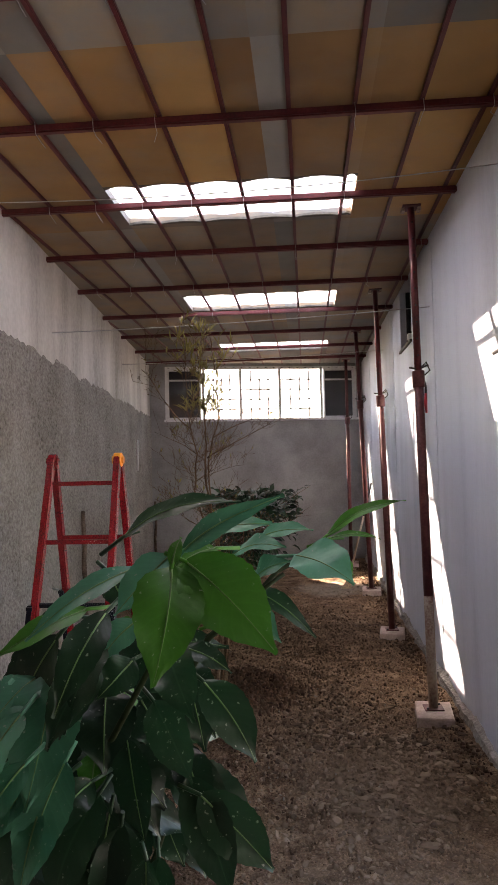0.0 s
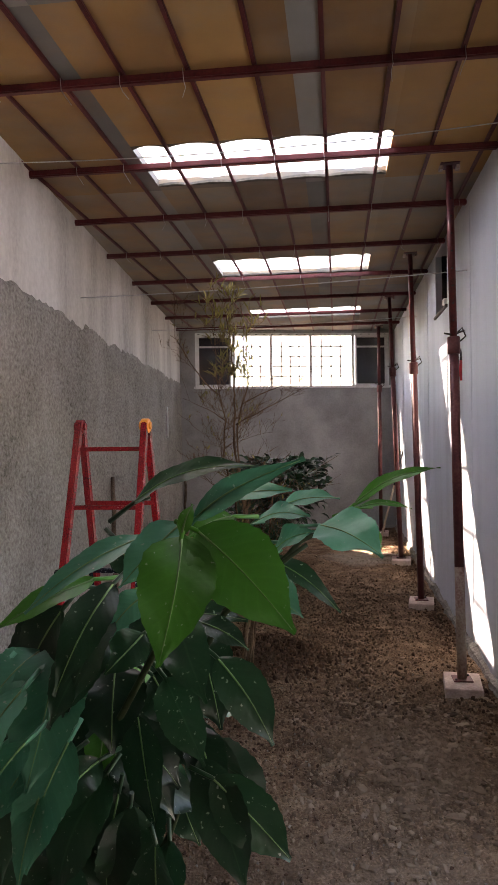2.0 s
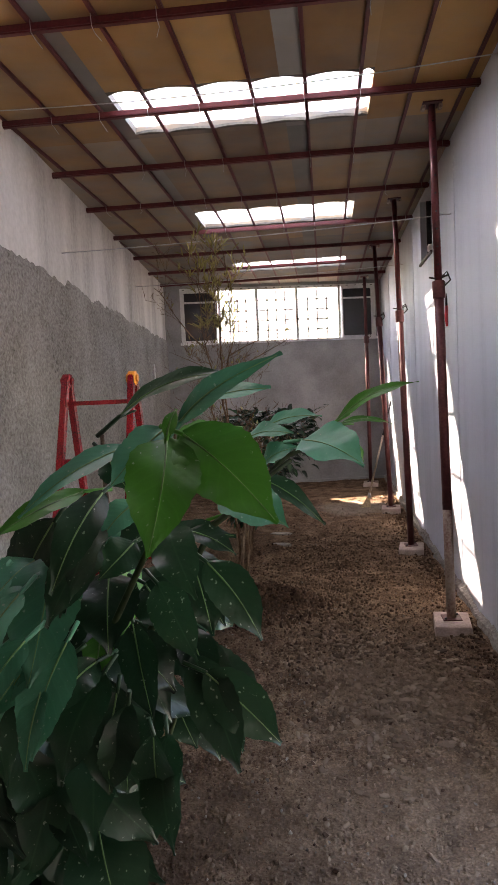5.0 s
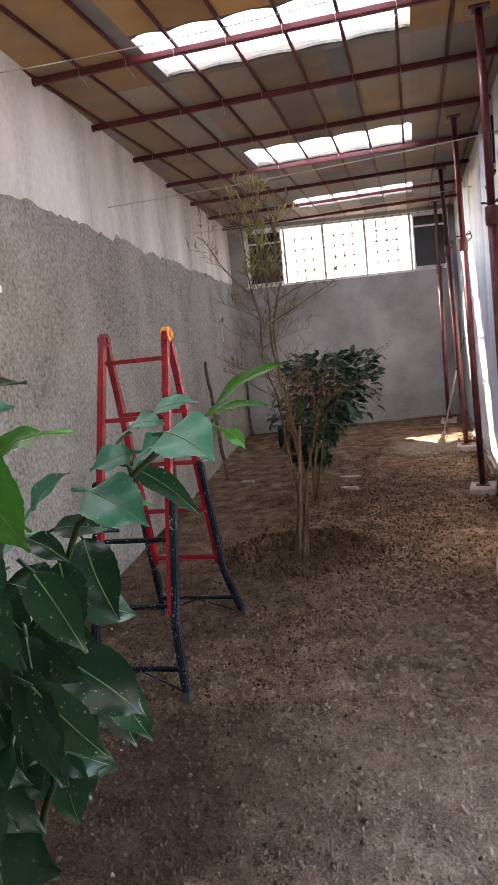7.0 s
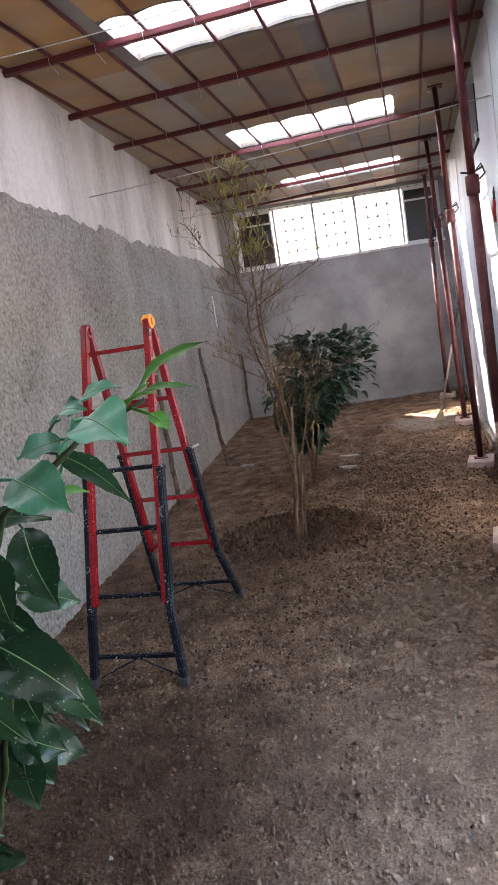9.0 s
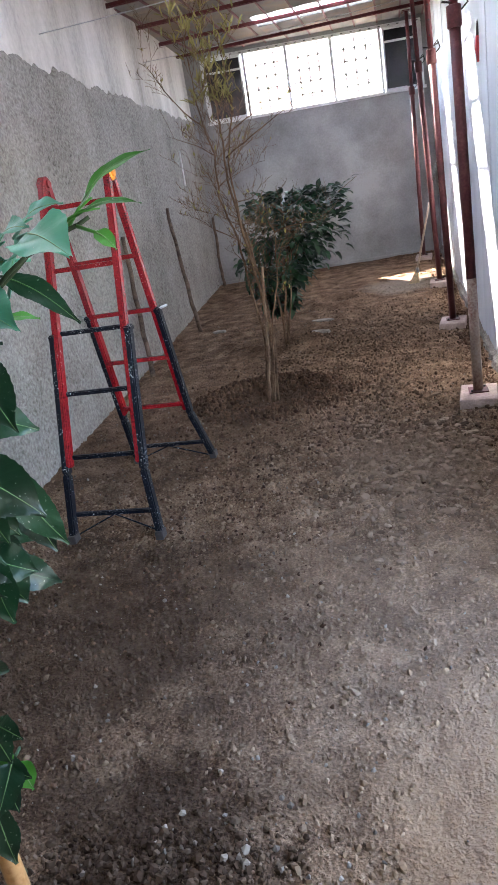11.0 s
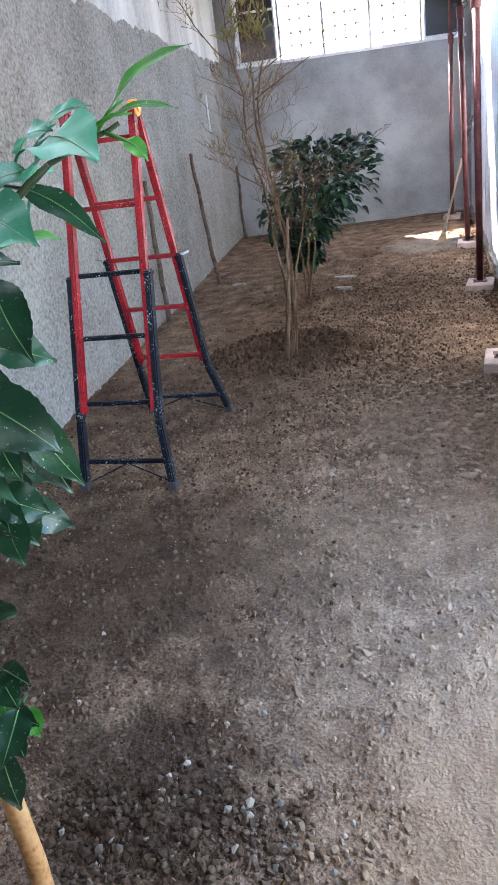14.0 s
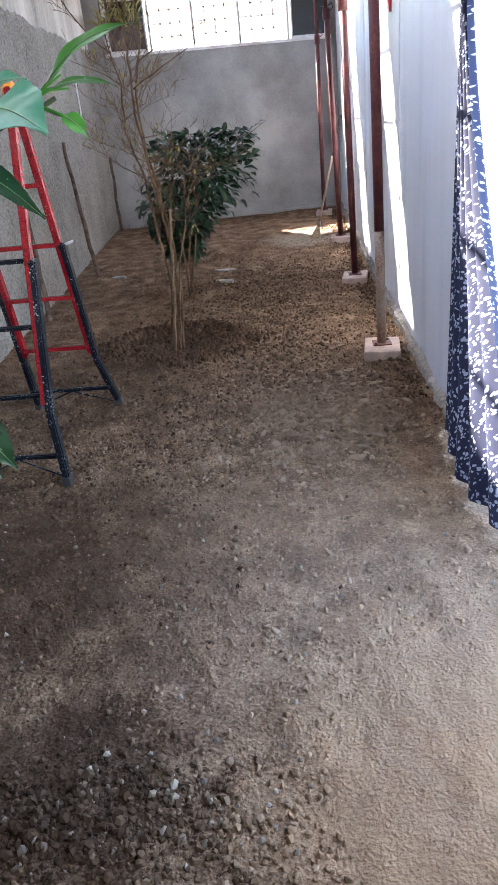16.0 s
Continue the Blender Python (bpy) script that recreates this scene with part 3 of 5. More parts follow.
BATTENS = [-0.34 + 0.3205 * k for k in range(-4, 7)]


# roof carried on unseen to the end wall, shutting out sky light
ROOF_END = -6.75


def roof():
    """Sheets between the battens, each with its own edges, open where the skylights are."""
    edges = [-2.25] + BATTENS + [1.9]
    bm = bmesh.new()
    grey = bm.verts.layers.float.new("grey")

    def sheet(x0, x1, y0, y1, g):
        r = [[bm.verts.new((x, min(y, back_y(x) + 0.12), roof_z(x) + dz)) for x, y in ((x0, y0), (x1, y0), (x1, y1), (x0, y1))] for dz in (0.0, 0.05)]
        bm.faces.new(r[0][::-1]), bm.faces.new(r[1])
        for k in range(4):
            bm.faces.new((r[0][k], r[0][(k + 1) % 4], r[1][(k + 1) % 4], r[1][k]))
        for v in r[0] + r[1]:
            v[grey] = g

    rnd = random.Random(9)
    for x0, x1 in zip(edges, edges[1:]):
        sub = [(x0, x1)]
        for c in (-0.56, 0.475):          # grey lap strips
            if x0 < c < x1:
                sub = [(x0, c), (c, x1)]
        if x0 < SKY_X[0] < x1 and len(sub) == 1:
            sub = [(x0, SKY_X[0]), (SKY_X[0], x1)]
        if x0 < SKY_X[1] < x1:
            sub = [(x0, SKY_X[1]), (SKY_X[1], x1)]
        for a, b in sub:
            strip = (0.46 < a < 0.6) or (-0.70 < a < -0.6)
            inside = a > SKY_X[0] - 0.03 and b < SKY_X[1] + 0.01
            spans = [ROOF_END, -2.28, -0.10, 3.4, 7.2]
            if inside:
                spans += [s for p in SKYLIGHTS for s in p]
            spans.sort()
            for s0, s1 in zip(spans, spans[1:]):
                if inside and any(abs(s0 - p[0]) < 1e-6 for p in SKYLIGHTS):
                    continue
                # far spans greyer: grey sheets, plus the dimness of the far roof painted in
                g = 1.0 if strip else (0.0 if -2.3 < s0 < -0.95 else 0.85 if s0 < -2.2 else 0.6 if s0 < 3.3 else 0.85)
                g = min(1, max(0, g + rnd.uniform(-0.12, 0.12)))
                sheet(a, b, s0, s1, g)
    bmesh.ops.recalc_face_normals(bm, faces=bm.faces)
    tagged(part("ceiling", bm, M["roof_sheet"]), "ochre and grey roof sheets, stained, seen from below", "ceiling", kind="structure")


def skylight(y0, y1):
    t = thing("skylight", (0.25, (y0 + y1) / 2, roof_z(0.25)), "milky translucent corrugated skylight sheet set in the roof", "skylight", "roof skylights")
    xs = [SKY_X[0]] + [b for b in BATTENS if SKY_X[0] + 0.02 < b < SKY_X[1] - 0.02] + [SKY_X[1]]
    for a, b in zip(xs, xs[1:]):
        bm = bmesh.new()
        rows = []
        for i in range(9):
            u = i / 8
            x = a + (b - a) * u
            sag = 0.028 * math.sin(math.pi * u)
            rows.append([bm.verts.new(rel(t, (x, y, roof_z(x) + 0.075 - sag + 0.012 * math.sin(y * 9)))) for y in np.linspace(y0 - 0.02, y1 + 0.02, 6)])
        for p, q in zip(rows, rows[1:]):
            for j in range(5):
                f = bm.faces.new((p[j], q[j], q[j + 1], p[j + 1]))
                f.smooth = True
        part("pane", bm, M["skylight_sheet"], t)
        # wavy sheet lips at both ends
        for y, s in ((y0, 1), (y1, -1)):
            bm = bmesh.new()
            pv = None
            for i in range(9):
                u = i / 8
                x = a + (b - a) * u
                dip = 0.045 * (1 - math.sin(math.pi * u)) if s > 0 else 0.03 * math.sin(math.pi * u)
                row = [bm.verts.new(rel(t, (x, y - s * 0.01, roof_z(x) - 0.004))), bm.verts.new(rel(t, (x, y + s * dip, roof_z(x) - 0.004))), bm.verts.new(rel(t, (x, y + s * dip, roof_z(x) + 0.012)))]
                if pv:
                    for j in range(2):
                        bm.faces.new((pv[j], row[j], row[j + 1], pv[j + 1]))
                pv = row
            part("lip", bm, M["sheet_edge"], t)
    return t


PURLINS = [-6.0, -4.9, -3.8, -2.71, -1.72, -0.65, 0.38, 1.43, 2.60, 3.76, 4.90, 6.00]


def purlin(y):
    x0, x1 = left_x(y) + 0.02, RIGHT - 0.01
    bm = bar((x0 - 0.03, y, roof_z(x0) - 0.046), (x1, y, roof_z(x1) - 0.046), 0.042, 0.042, (0, 1, 0))
    ob = part("roof_purlin", bm, M["red_steel"])
    tagged(ob, "dark red painted steel purlin under the roof", "purlin", "roof purlins")


def batten(x):
    y0, y1 = ROOF_END + 0.02, back_y(x) - 0.02
    ob = part("roof_batten", bar((x, y0, roof_z(x) - 0.013), (x, y1, roof_z(x) - 0.013), 0.022, 0.022, (1, 0, 0)), M["red_steel"])
    tagged(ob, "thin rusty steel batten running along the roof", "batten", "roof battens")


def tie_wires():
    """Twists of wire that hold the sheets to the steel."""
    rnd = random.Random(21)
    bm = bmesh.new()
    for y in PURLINS:
        if y > 3:
            continue
        for x in BATTENS:
            if left_x(y) + 0.1 < x < 1.6 and rnd.random() < 0.75:
                z = roof_z(x)
                px = x + rnd.uniform(-0.02, 0.02)
                add_tube(bm, [(px, y - 0.03, z - 0.02), (px + 0.004, y - 0.032, z - 0.08), (px, y + 0.032, z - 0.082), (px + rnd.uniform(-0.03, 0.03), y + 0.04, z - 0.10 - rnd.uniform(0, 0.03))], 0.0018, 4)
    tagged(part("tie_wire", bm, M["wire"]), "thin grey wire ties twisted round the purlins", "wire", kind="stuff")


def long_window():
    x0, x1, z0, z1 = WIN
    t = thing("window_1", on_back((x0 + x1) / 2, 0, z0), "long white-framed window, barred clear panes between dark side sashes", "window", kind="structure")

    def bb(name, a, b, lo, hi, d0, d1, mat, bev=0.004, label=""):
        bm = back_box(bmesh.new(), a, b, lo, hi, d0, d1)
        bmesh.ops.recalc_face_normals(bm, faces=bm.faces)
        if bev:
            bmesh.ops.bevel(bm, geom=list(bm.edges), offset=bev, segments=2, affect="EDGES")
        bmesh.ops.translate(bm, verts=bm.verts, vec=-Vector(t.location))
        return part(name, bm, mat, t, label)

    f = 0.045
    bb("window_sill", x0 - 0.02, x1 + 0.02, z0 - 0.012, z0 + 0.03, -0.03, 0.12, M["white_frame"])
    bb("window_head", x0, x1, z1 - f, z1, 0.0, 0.09, M["white_frame"])
    xs = [x0, -1.03, -0.41, 0.25, 0.96, x1]
    for k, x in enumerate(xs):
        lo, hi = (x, x + f) if k == 0 else (x - f, x) if k == 5 else (x - f / 2, x + f / 2)
        bb("window_frame", lo, hi, z0 + 0.031, z1 - f - 0.001, 0.0, 0.09, M["white_frame"])
    for k in range(5):
        a, b = xs[k] + f * 0.8, xs[k + 1] - f * 0.8
        lo, hi = z0 + 0.032, z1 - f - 0.002
        if k in (0, 4):
            # side sash standing in front of the blind end of the opening
            s = 0.03
            for n2, q in (("sash_stile", (a, a + s, lo, hi)), ("sash_stile", (b - s, b, lo, hi)), ("sash_rail", (a + s, b - s, lo, lo + s)), ("sash_rail", (a + s, b - s, hi - s, hi))):
                bb(n2, *q, 0.015, 0.05, M["white_frame"])
            bb("pane", a + s, b - s, lo + s, hi - s, 0.028, 0.036, M["dark_glass"], 0, "dark reflecting glass")
            bb("transom", a + s, b - s, hi - 0.20, hi - 0.17, 0.012, 0.027, M["white_frame"])
        else:
            bb("pane", a, b, lo, hi, 0.05, 0.055, M["window_glass"], 0).visible_shadow = False
            for j in range(1, 4):
                x = a + (b - a) * j / 4
                bb("grille_bar", x - 0.008, x + 0.008, lo, hi, 0.098, 0.114, M["iron"], 0)
            for j in range(1, 5):
                z = lo + (hi - lo) * j / 5
                bb("grille_rod", a, b, z - 0.007, z + 0.007, 0.115, 0.129, M["iron"], 0)
                for i in range(1, 4):
                    x = a + (b - a) * i / 4
                    bb("grille_knot", x - 0.019, x + 0.019, z - 0.019, z + 0.019, 0.09, 0.135, M["iron"], 0.006)
    # fixing holes in the frame
    for k in range(24):
        x = x0 + 0.06 + (x1 - x0 - 0.12) * k / 23
        bb("screw_hole", x - 0.016, x + 0.016, z1 - 0.028, z1 - 0.018, -0.002, 0.001, M["iron"], 0)


def side_window():
    a, b, z0, z1 = SIDE_WIN
    t = thing("window_2", (RIGHT + 0.1, (a + b) / 2, z0), "small dark unglazed window high in the painted wall", "window", kind="structure")
    part("pane", box(rel(t, (RIGHT + 0.10, a, z0)), rel(t, (RIGHT + 0.108, b, z1))), M["dark_glass"], t)
    for y in (a, b - 0.03):
        part("window_frame", box(rel(t, (RIGHT + 0.06, y, z0)), rel(t, (RIGHT + 0.098, y + 0.03, z1)), 0.004), M["iron"], t)
    part("window_sill", box(rel(t, (RIGHT - 0.02, a - 0.02, z0 - 0.025)), rel(t, (RIGHT + 0.09, b + 0.02, z0)), 0.005), M["iron"], t)
    part("latch", box(rel(t, (RIGHT - 0.02, a + 0.08, z0 + 0.012)), rel(t, (RIGHT + 0.02, a + 0.16, z0 + 0.07)), 0.008), M["white_frame"], t, "pale metal catch")


def left_window():
    y0, y1, z0, z1 = LEFT_WIN
    t = thing("window_3", (left_x(y0), (y0 + y1) / 2, z0), "white-framed bright window in the rough wall", "window", kind="structure")

    def bb(name, ya, yb, za, zb, d0, d1, mat, bev=0.004):
        bm = bmesh.new()
        r = [[bm.verts.new(rel(t, (left_x(y) + d, y, z))) for y, z in ((ya, za), (yb, za), (yb, zb), (ya, zb))] for d in (d0, d1)]
        bm.faces.new(r[0]), bm.faces.new(r[1][::-1])
        for k in range(4):
            bm.faces.new((r[0][(k + 1) % 4], r[0][k], r[1][k], r[1][(k + 1) % 4]))
        bmesh.ops.recalc_face_normals(bm, faces=bm.faces)
        if bev:
            bmesh.ops.bevel(bm, geom=list(bm.edges), offset=bev, segments=2, affect="EDGES")
        part(name, bm, mat, t)

    f = 0.05
    bb("window_frame", y0, y0 + f, z0, z1, -0.10, 0.03, M["white_frame"])
    bb("window_frame", y1 - f, y1, z0, z1, -0.10, 0.03, M["white_frame"])
    bb("window_head", y0 + f, y1 - f, z1 - f, z1, -0.10, 0.03, M["white_frame"])
    bb("window_sill", y0 - 0.02, y1 + 0.02, z0 - 0.04, z0, 0.0, 0.09, M["white_frame"])
    bb("pane", y0 + f, y1 - f, z0, z1 - f, -0.05, -0.045, M["window_glass"], 0)


def curtain():
    """A printed cotton curtain drawn to the far jamb of the doorway."""
    d0, d1, dh = DOOR
    t = thing("door_curtain", (RIGHT - 0.04, d1, 0.0), "navy cotton door curtain printed with pale flowers", "curtain")
    bm = bmesh.new()
    uvl = bm.loops.layers.uv.new("uv")
    nu, nv = 70, 40
    grid = []
    for j in range(nv + 1):
        v = j / nv
        z = 0.03 + (dh + 0.02) * v
        width = 0.05 + 1.15 * (1 - smooth(-0.10, 0.95, v)) + 0.10 * smooth(0.85, 1.0, v)
        row = []
        for i in range(nu + 1):
            u = i / nu
            y = d1 + 0.02 - u * width
            x = RIGHT - 0.02 + 0.03 * math.sin(u * 34 + 2.0 * math.sin(v * 3)) * (0.5 + 0.5 * (1 - v)) - 0.07 * (1 - v) ** 2 * math.sin(u * 3.0)
            row.append((bm.verts.new(rel(t, (x, y, z + 0.015 * math.sin(u * 9)))), (u * width * 1.25, v * 2.1)))
        grid.append(row)
    for j in range(nv):
        for i in range(nu):
            q = (grid[j][i], grid[j][i + 1], grid[j + 1][i + 1], grid[j + 1][i])
            f = bm.faces.new([p[0] for p in q])
            f.smooth = True
            for lp, p in zip(f.loops, q):
                lp[uvl].uv = p[1]
    part("cloth", bm, M["curtain"], t)
    part("curtain_rod", tube([rel(t, (RIGHT - 0.06, d0 - 0.1, dh + 0.05)), rel(t, (RIGHT - 0.06, d1 + 0.12, dh + 0.05))], 0.01, 10), M["iron"], t, "thin dark rod")


# ---- things ----
def ladder():
    base = Vector((-0.45, -1.6, 0.0))
    t = thing("folding_ladder", base, "red and dark blue steel folding stepladder standing open, paint chipped", "ladder")
    top_z, hinge_y = 1.70, -1.50
    tl, tr = -0.665, -0.315
    for near, foot_y, fl, fr in ((True, -2.10, -0.650, -0.222), (False, -1.13, -0.665, -0.205)):
        def rail_pt(x_top, x_foot, z, off=0.0):
            k = 1 - z / top_z
            mid = x_top + (x_foot - x_top) * 0.45 * k
            x = mid if z > 0.33 else mid + (x_foot - x_top) * 0.55 * (0.33 - z) / 0.33
            return Vector((x + off, hinge_y + (foot_y - hinge_y) * k, z))
        for xt, xf, s in ((tl, fl, -1), (tr, fr, 1)):
            dy = Vector((0, -0.018 if near else 0.018, 0))
            a, b = rail_pt(xt, xf, top_z) + dy, rail_pt(xt, xf, 0.36) + dy
            part("upper_rail", bar(a - base, b - base, 0.032, 0.05), M["ladder_red"], t, "glossy red painted rail")
            o = s * 0.017
            pts = [rail_pt(xt, xf, z, o) + dy for z in (0.98, 0.33, 0.0)]
            pts[2].z = ground_z(pts[2].x, pts[2].y) + 0.012
            low = part("lower_rail", add_bar(bar(pts[0] - base, pts[1] - base, 0.034, 0.052), pts[1] - base, pts[2] - base, 0.034, 0.050, (1, 0, 0)), M["ladder_blue"], t, "dark blue rail spattered with white paint")
            part("foot_cap", box(pts[2] - base - Vector((0.02, 0.03, 0.012)), pts[2] - base + Vector((0.02, 0.03, 0.03)), 0.005), M["iron"], low)
            part("rail_collar", bar(pts[0] - base + Vector((0, 0, -0.02)), pts[0] - base + Vector((0, 0, 0.012)), 0.04, 0.062), M["ladder_blue"], t)
            if not near:
                part("lock_pin", tube([pts[0] - base + Vector((s * 0.01, 0, 0)), pts[0] - base + Vector((s * 0.06, 0.0, 0.015))], [0.008, 0.006], 8), M["wire"], t)
        for k, z in enumerate((1.57, 1.28, 0.985, 0.70, 0.40, 0.13)):
            blue = (near and k >= 2) or (not near and k >= 5)
            o = 0.02 if blue else 0
            a, b = rail_pt(tl, fl, z, -o), rail_pt(tr, fr, z, o)
            if not near and k == 0:
                continue
            part("rung", bar(a - base, b - base, 0.03 if not blue else 0.022, 0.022, (0, 1, 0)), M["ladder_blue" if blue else "ladder_red"], t)
        a, b = rail_pt(tl, fl, 0.13), rail_pt(tr, fr, 0.13)
        c = (a + b) / 2 - Vector((0, 0, 0.01))
        for p, xf, xt in ((a, fl, tl), (b, fr, tr)):
            q = rail_pt(xt, xf, 0.035)
            part("brace", tube([c - base, q - base], 0.0045, 6), M["ladder_blue"], t)
    for x, key, nm in ((tl, "ladder_red", "hinge"), (tr, "orange_plastic", "hinge")):
        m = Matrix.Translation(Vector((x, hinge_y, top_z - 0.012)) - base) @ Matrix.Rotation(math.pi / 2, 4, "Y")
        bm = bmesh.new()
        bmesh.ops.create_cone(bm, cap_ends=True, segments=24, radius1=0.038, radius2=0.038, depth=0.040, matrix=m)
        bmesh.ops.bevel(bm, geom=list(bm.edges), offset=0.004, segments=1, affect="EDGES")
        h = part(nm, bm, M[key], t, "orange plastic hinge cap" if key[0] == "o" else "red steel hinge plate")
        bm = bmesh.new()
        bmesh.ops.create_cone(bm, cap_ends=True, segments=20, radius1=0.022, radius2=0.019, depth=0.060, matrix=m)
        part("hub", bm, M[key], h)


def steel_prop(x, y, collar, pale=False, bh=0.066, lean=0.0):
    """An adjustable steel prop on a paving block."""
    g = ground_z(x, y)
    gz = g + bh - 0.006
    top = roof_z(x) - 0.068
    b = part("paving_block", box((-0.115, -0.16, -0.02), (0.115, 0.16, bh - 0.006), 0.012), M["block"])
    b.location = (x, y - 0.02, g)
    b.rotation_euler = (0, 0, radians(-6 + 5 * fbm(y, 1)))
    tagged(b, "chipped pinkish concrete paving block under a steel prop", "block", "blocks under the props")
    top -= 0.004
    t = thing("steel_prop", (x, y, gz), "dark red adjustable steel prop holding up the roof", "prop", "steel props along the wall")
    t.rotation_euler = (0, radians(lean), 0)
    part("base_plate", box((-0.06, -0.06, 0.0), (0.06, 0.06, 0.008), 0.002), M["rusty_post"], t)
    for sx, sy in ((-1, -1), (1, 1)):
        bm = bmesh.new()
        bmesh.ops.create_cone(bm, cap_ends=True, segments=8, radius1=0.009, radius2=0.007, depth=0.012, matrix=Matrix.Translation((sx * 0.043, sy * 0.043, 0.013)))
        part("bolt", bm, M["iron"], t)
    H = top - gz
    c = collar - gz
    if pale:
        part("bare_tube", tube([(0, 0, 0.008), (0, 0, c * 0.33)], 0.0305, 18), M["bare_post"], t, "paint worn to bare rusty steel")
        part("outer_tube", tube([(0, 0, c * 0.33), (0, 0, c)], 0.030, 18), M["rusty_post"], t)
    else:
        part("outer_tube", tube([(0, 0, 0.008), (0, 0, c)], 0.030, 18), M["rusty_post"], t)
    part("inner_tube", tube([(0, 0, c), (0, 0, H - 0.008)], 0.0235, 16), M["red_steel"], t)
    part("collar", tube([(0, 0, c - 0.11), (0, 0, c - 0.105), (0, 0, c - 0.005), (0, 0, c)], [0.036, 0.04, 0.04, 0.036], 18), M["rusty_post"], t)
    part("pin", tube([(-0.06, -0.03, c + 0.02), (0.0, 0.0, c + 0.012), (0.07, 0.02, c + 0.04)], 0.006, 8), M["iron"], t)
    part("handle", tube([(0.04, 0, c - 0.03), (0.075, 0.0, c + 0.0), (0.06, 0.03, c + 0.06), (0.03, 0.03, c + 0.03)], 0.005, 8), M["iron"], t)
    for k in range(9):
        z = c + 0.10 + 0.11 * k
        if z < H - 0.1:
            bm = bmesh.new()
            bmesh.ops.create_cone(bm, cap_ends=True, segments=10, radius1=0.0062, radius2=0.0062, depth=0.0485, matrix=Matrix.Translation((0, 0, z)) @ Matrix.Rotation(math.pi / 2, 4, "X"))
            part("pin_hole", bm, M["iron"], t)
    part("head_plate", box((-0.06, -0.06, H - 0.008), (0.06, 0.06, H), 0.002), M["rusty_post"], t)
    for sx in (-1, 1):
        part("head_lug", box((sx * 0.052 - 0.012, -0.03, H - 0.032), (sx * 0.052 + 0.012, 0.03, H - 0.008), 0.004), M["bare_post"], t)
    return t


def broom():
    foot = Vector((1.16, 4.12, ground_z(1.16, 4.12)))
    t = thing("broom", foot, "straw broom with a pale wooden handle leaning on a prop", "broom")
    head = Vector((0.035, 0.03, 0.17))
    end = Vector((0.235, 0.03, 0.94))
    part("broomstick", tube([head, end], [0.014, 0.012], 12), M["pale_wood"], t)
    part("dark_tip", tube([end, end + (end - head).normalized() * 0.45], [0.0125, 0.010], 12), M["iron"], t)
    rnd = random.Random(3)
    bm = bmesh.new()
    for k in range(140):
        a, r = rnd.uniform(0, 6.28), rnd.uniform(0, 1) ** 0.5
        d = Vector((math.cos(a) * 0.075 * r - 0.02, math.sin(a) * 0.04 * r, rnd.uniform(0, 0.012)))
        add_tube(bm, [head + Vector((math.cos(a) * 0.016 * r, math.sin(a) * 0.014 * r, 0.0)), (head + d) / 2, d], [0.002, 0.0017, 0.001], 4, False)
    part("bristles", bm, M["straw"], t)
    part("binding", tube([head - Vector((0, 0, 0.04)), head + Vector((0.002, 0.002, 0.02))], [0.027, 0.018], 12), M["wire"], t)


def stake(x, y, pts, label, r0=0.026, r1=0.02):
    g = ground_z(x, y)
    rnd = random.Random(int(100 * y))
    path = []
    for k in range(13):
        u = k / 12
        j = u * (len(pts) - 1)
        i = min(int(j), len(pts) - 2)
        p = Vector(pts[i]).lerp(Vector(pts[i + 1]), j - i)
        path.append(p + Vector((rnd.uniform(-0.008, 0.008), rnd.uniform(-0.008, 0.008), 0)))
    ob = part("wooden_stake", tube(path, [r0 + (r1 - r0) * k / 12 + rnd.uniform(-0.002, 0.002) for k in range(13)], 8), M["stick"])
    ob.location = (x, y, g - 0.03)
    tagged(ob, label, "stake", "stakes by the rough wall")


def branch(bm, p, d, length, r, rnd, depth, tips, bend=0.25, up=0.15):
    """A wandering, tapering branch with side shoots."""
    n = 7
    pts, rad = [Vector(p)], [r]
    d = Vector(d).normalized()
    for k in range(1, n + 1):
        d = (d + Vector((rnd.uniform(-bend, bend), rnd.uniform(-bend, bend), rnd.uniform(-bend, bend) * 0.6 + up * 0.3))).normalized()
        pts.append(pts[-1] + d * length / n)
        rad.append(max(r * (1 - 0.75 * k / n), 0.0012))
    add_tube(bm, pts, rad, 7 if r > 0.008 else 5 if r > 0.003 else 4)
    tips.append((pts[-1], d))
    if depth > 0:
        for k in range(2, n + 1):
            if rnd.random() < 0.62:
                side = Vector((rnd.uniform(-1, 1), rnd.uniform(-1, 1), rnd.uniform(-0.1, 0.9))).normalized()
                nd = (d * 0.7 + side * 0.8).normalized()
                branch(bm, pts[k], nd, length * rnd.uniform(0.3, 0.55), rad[k] * 0.65, rnd, depth - 1, tips, bend, up)


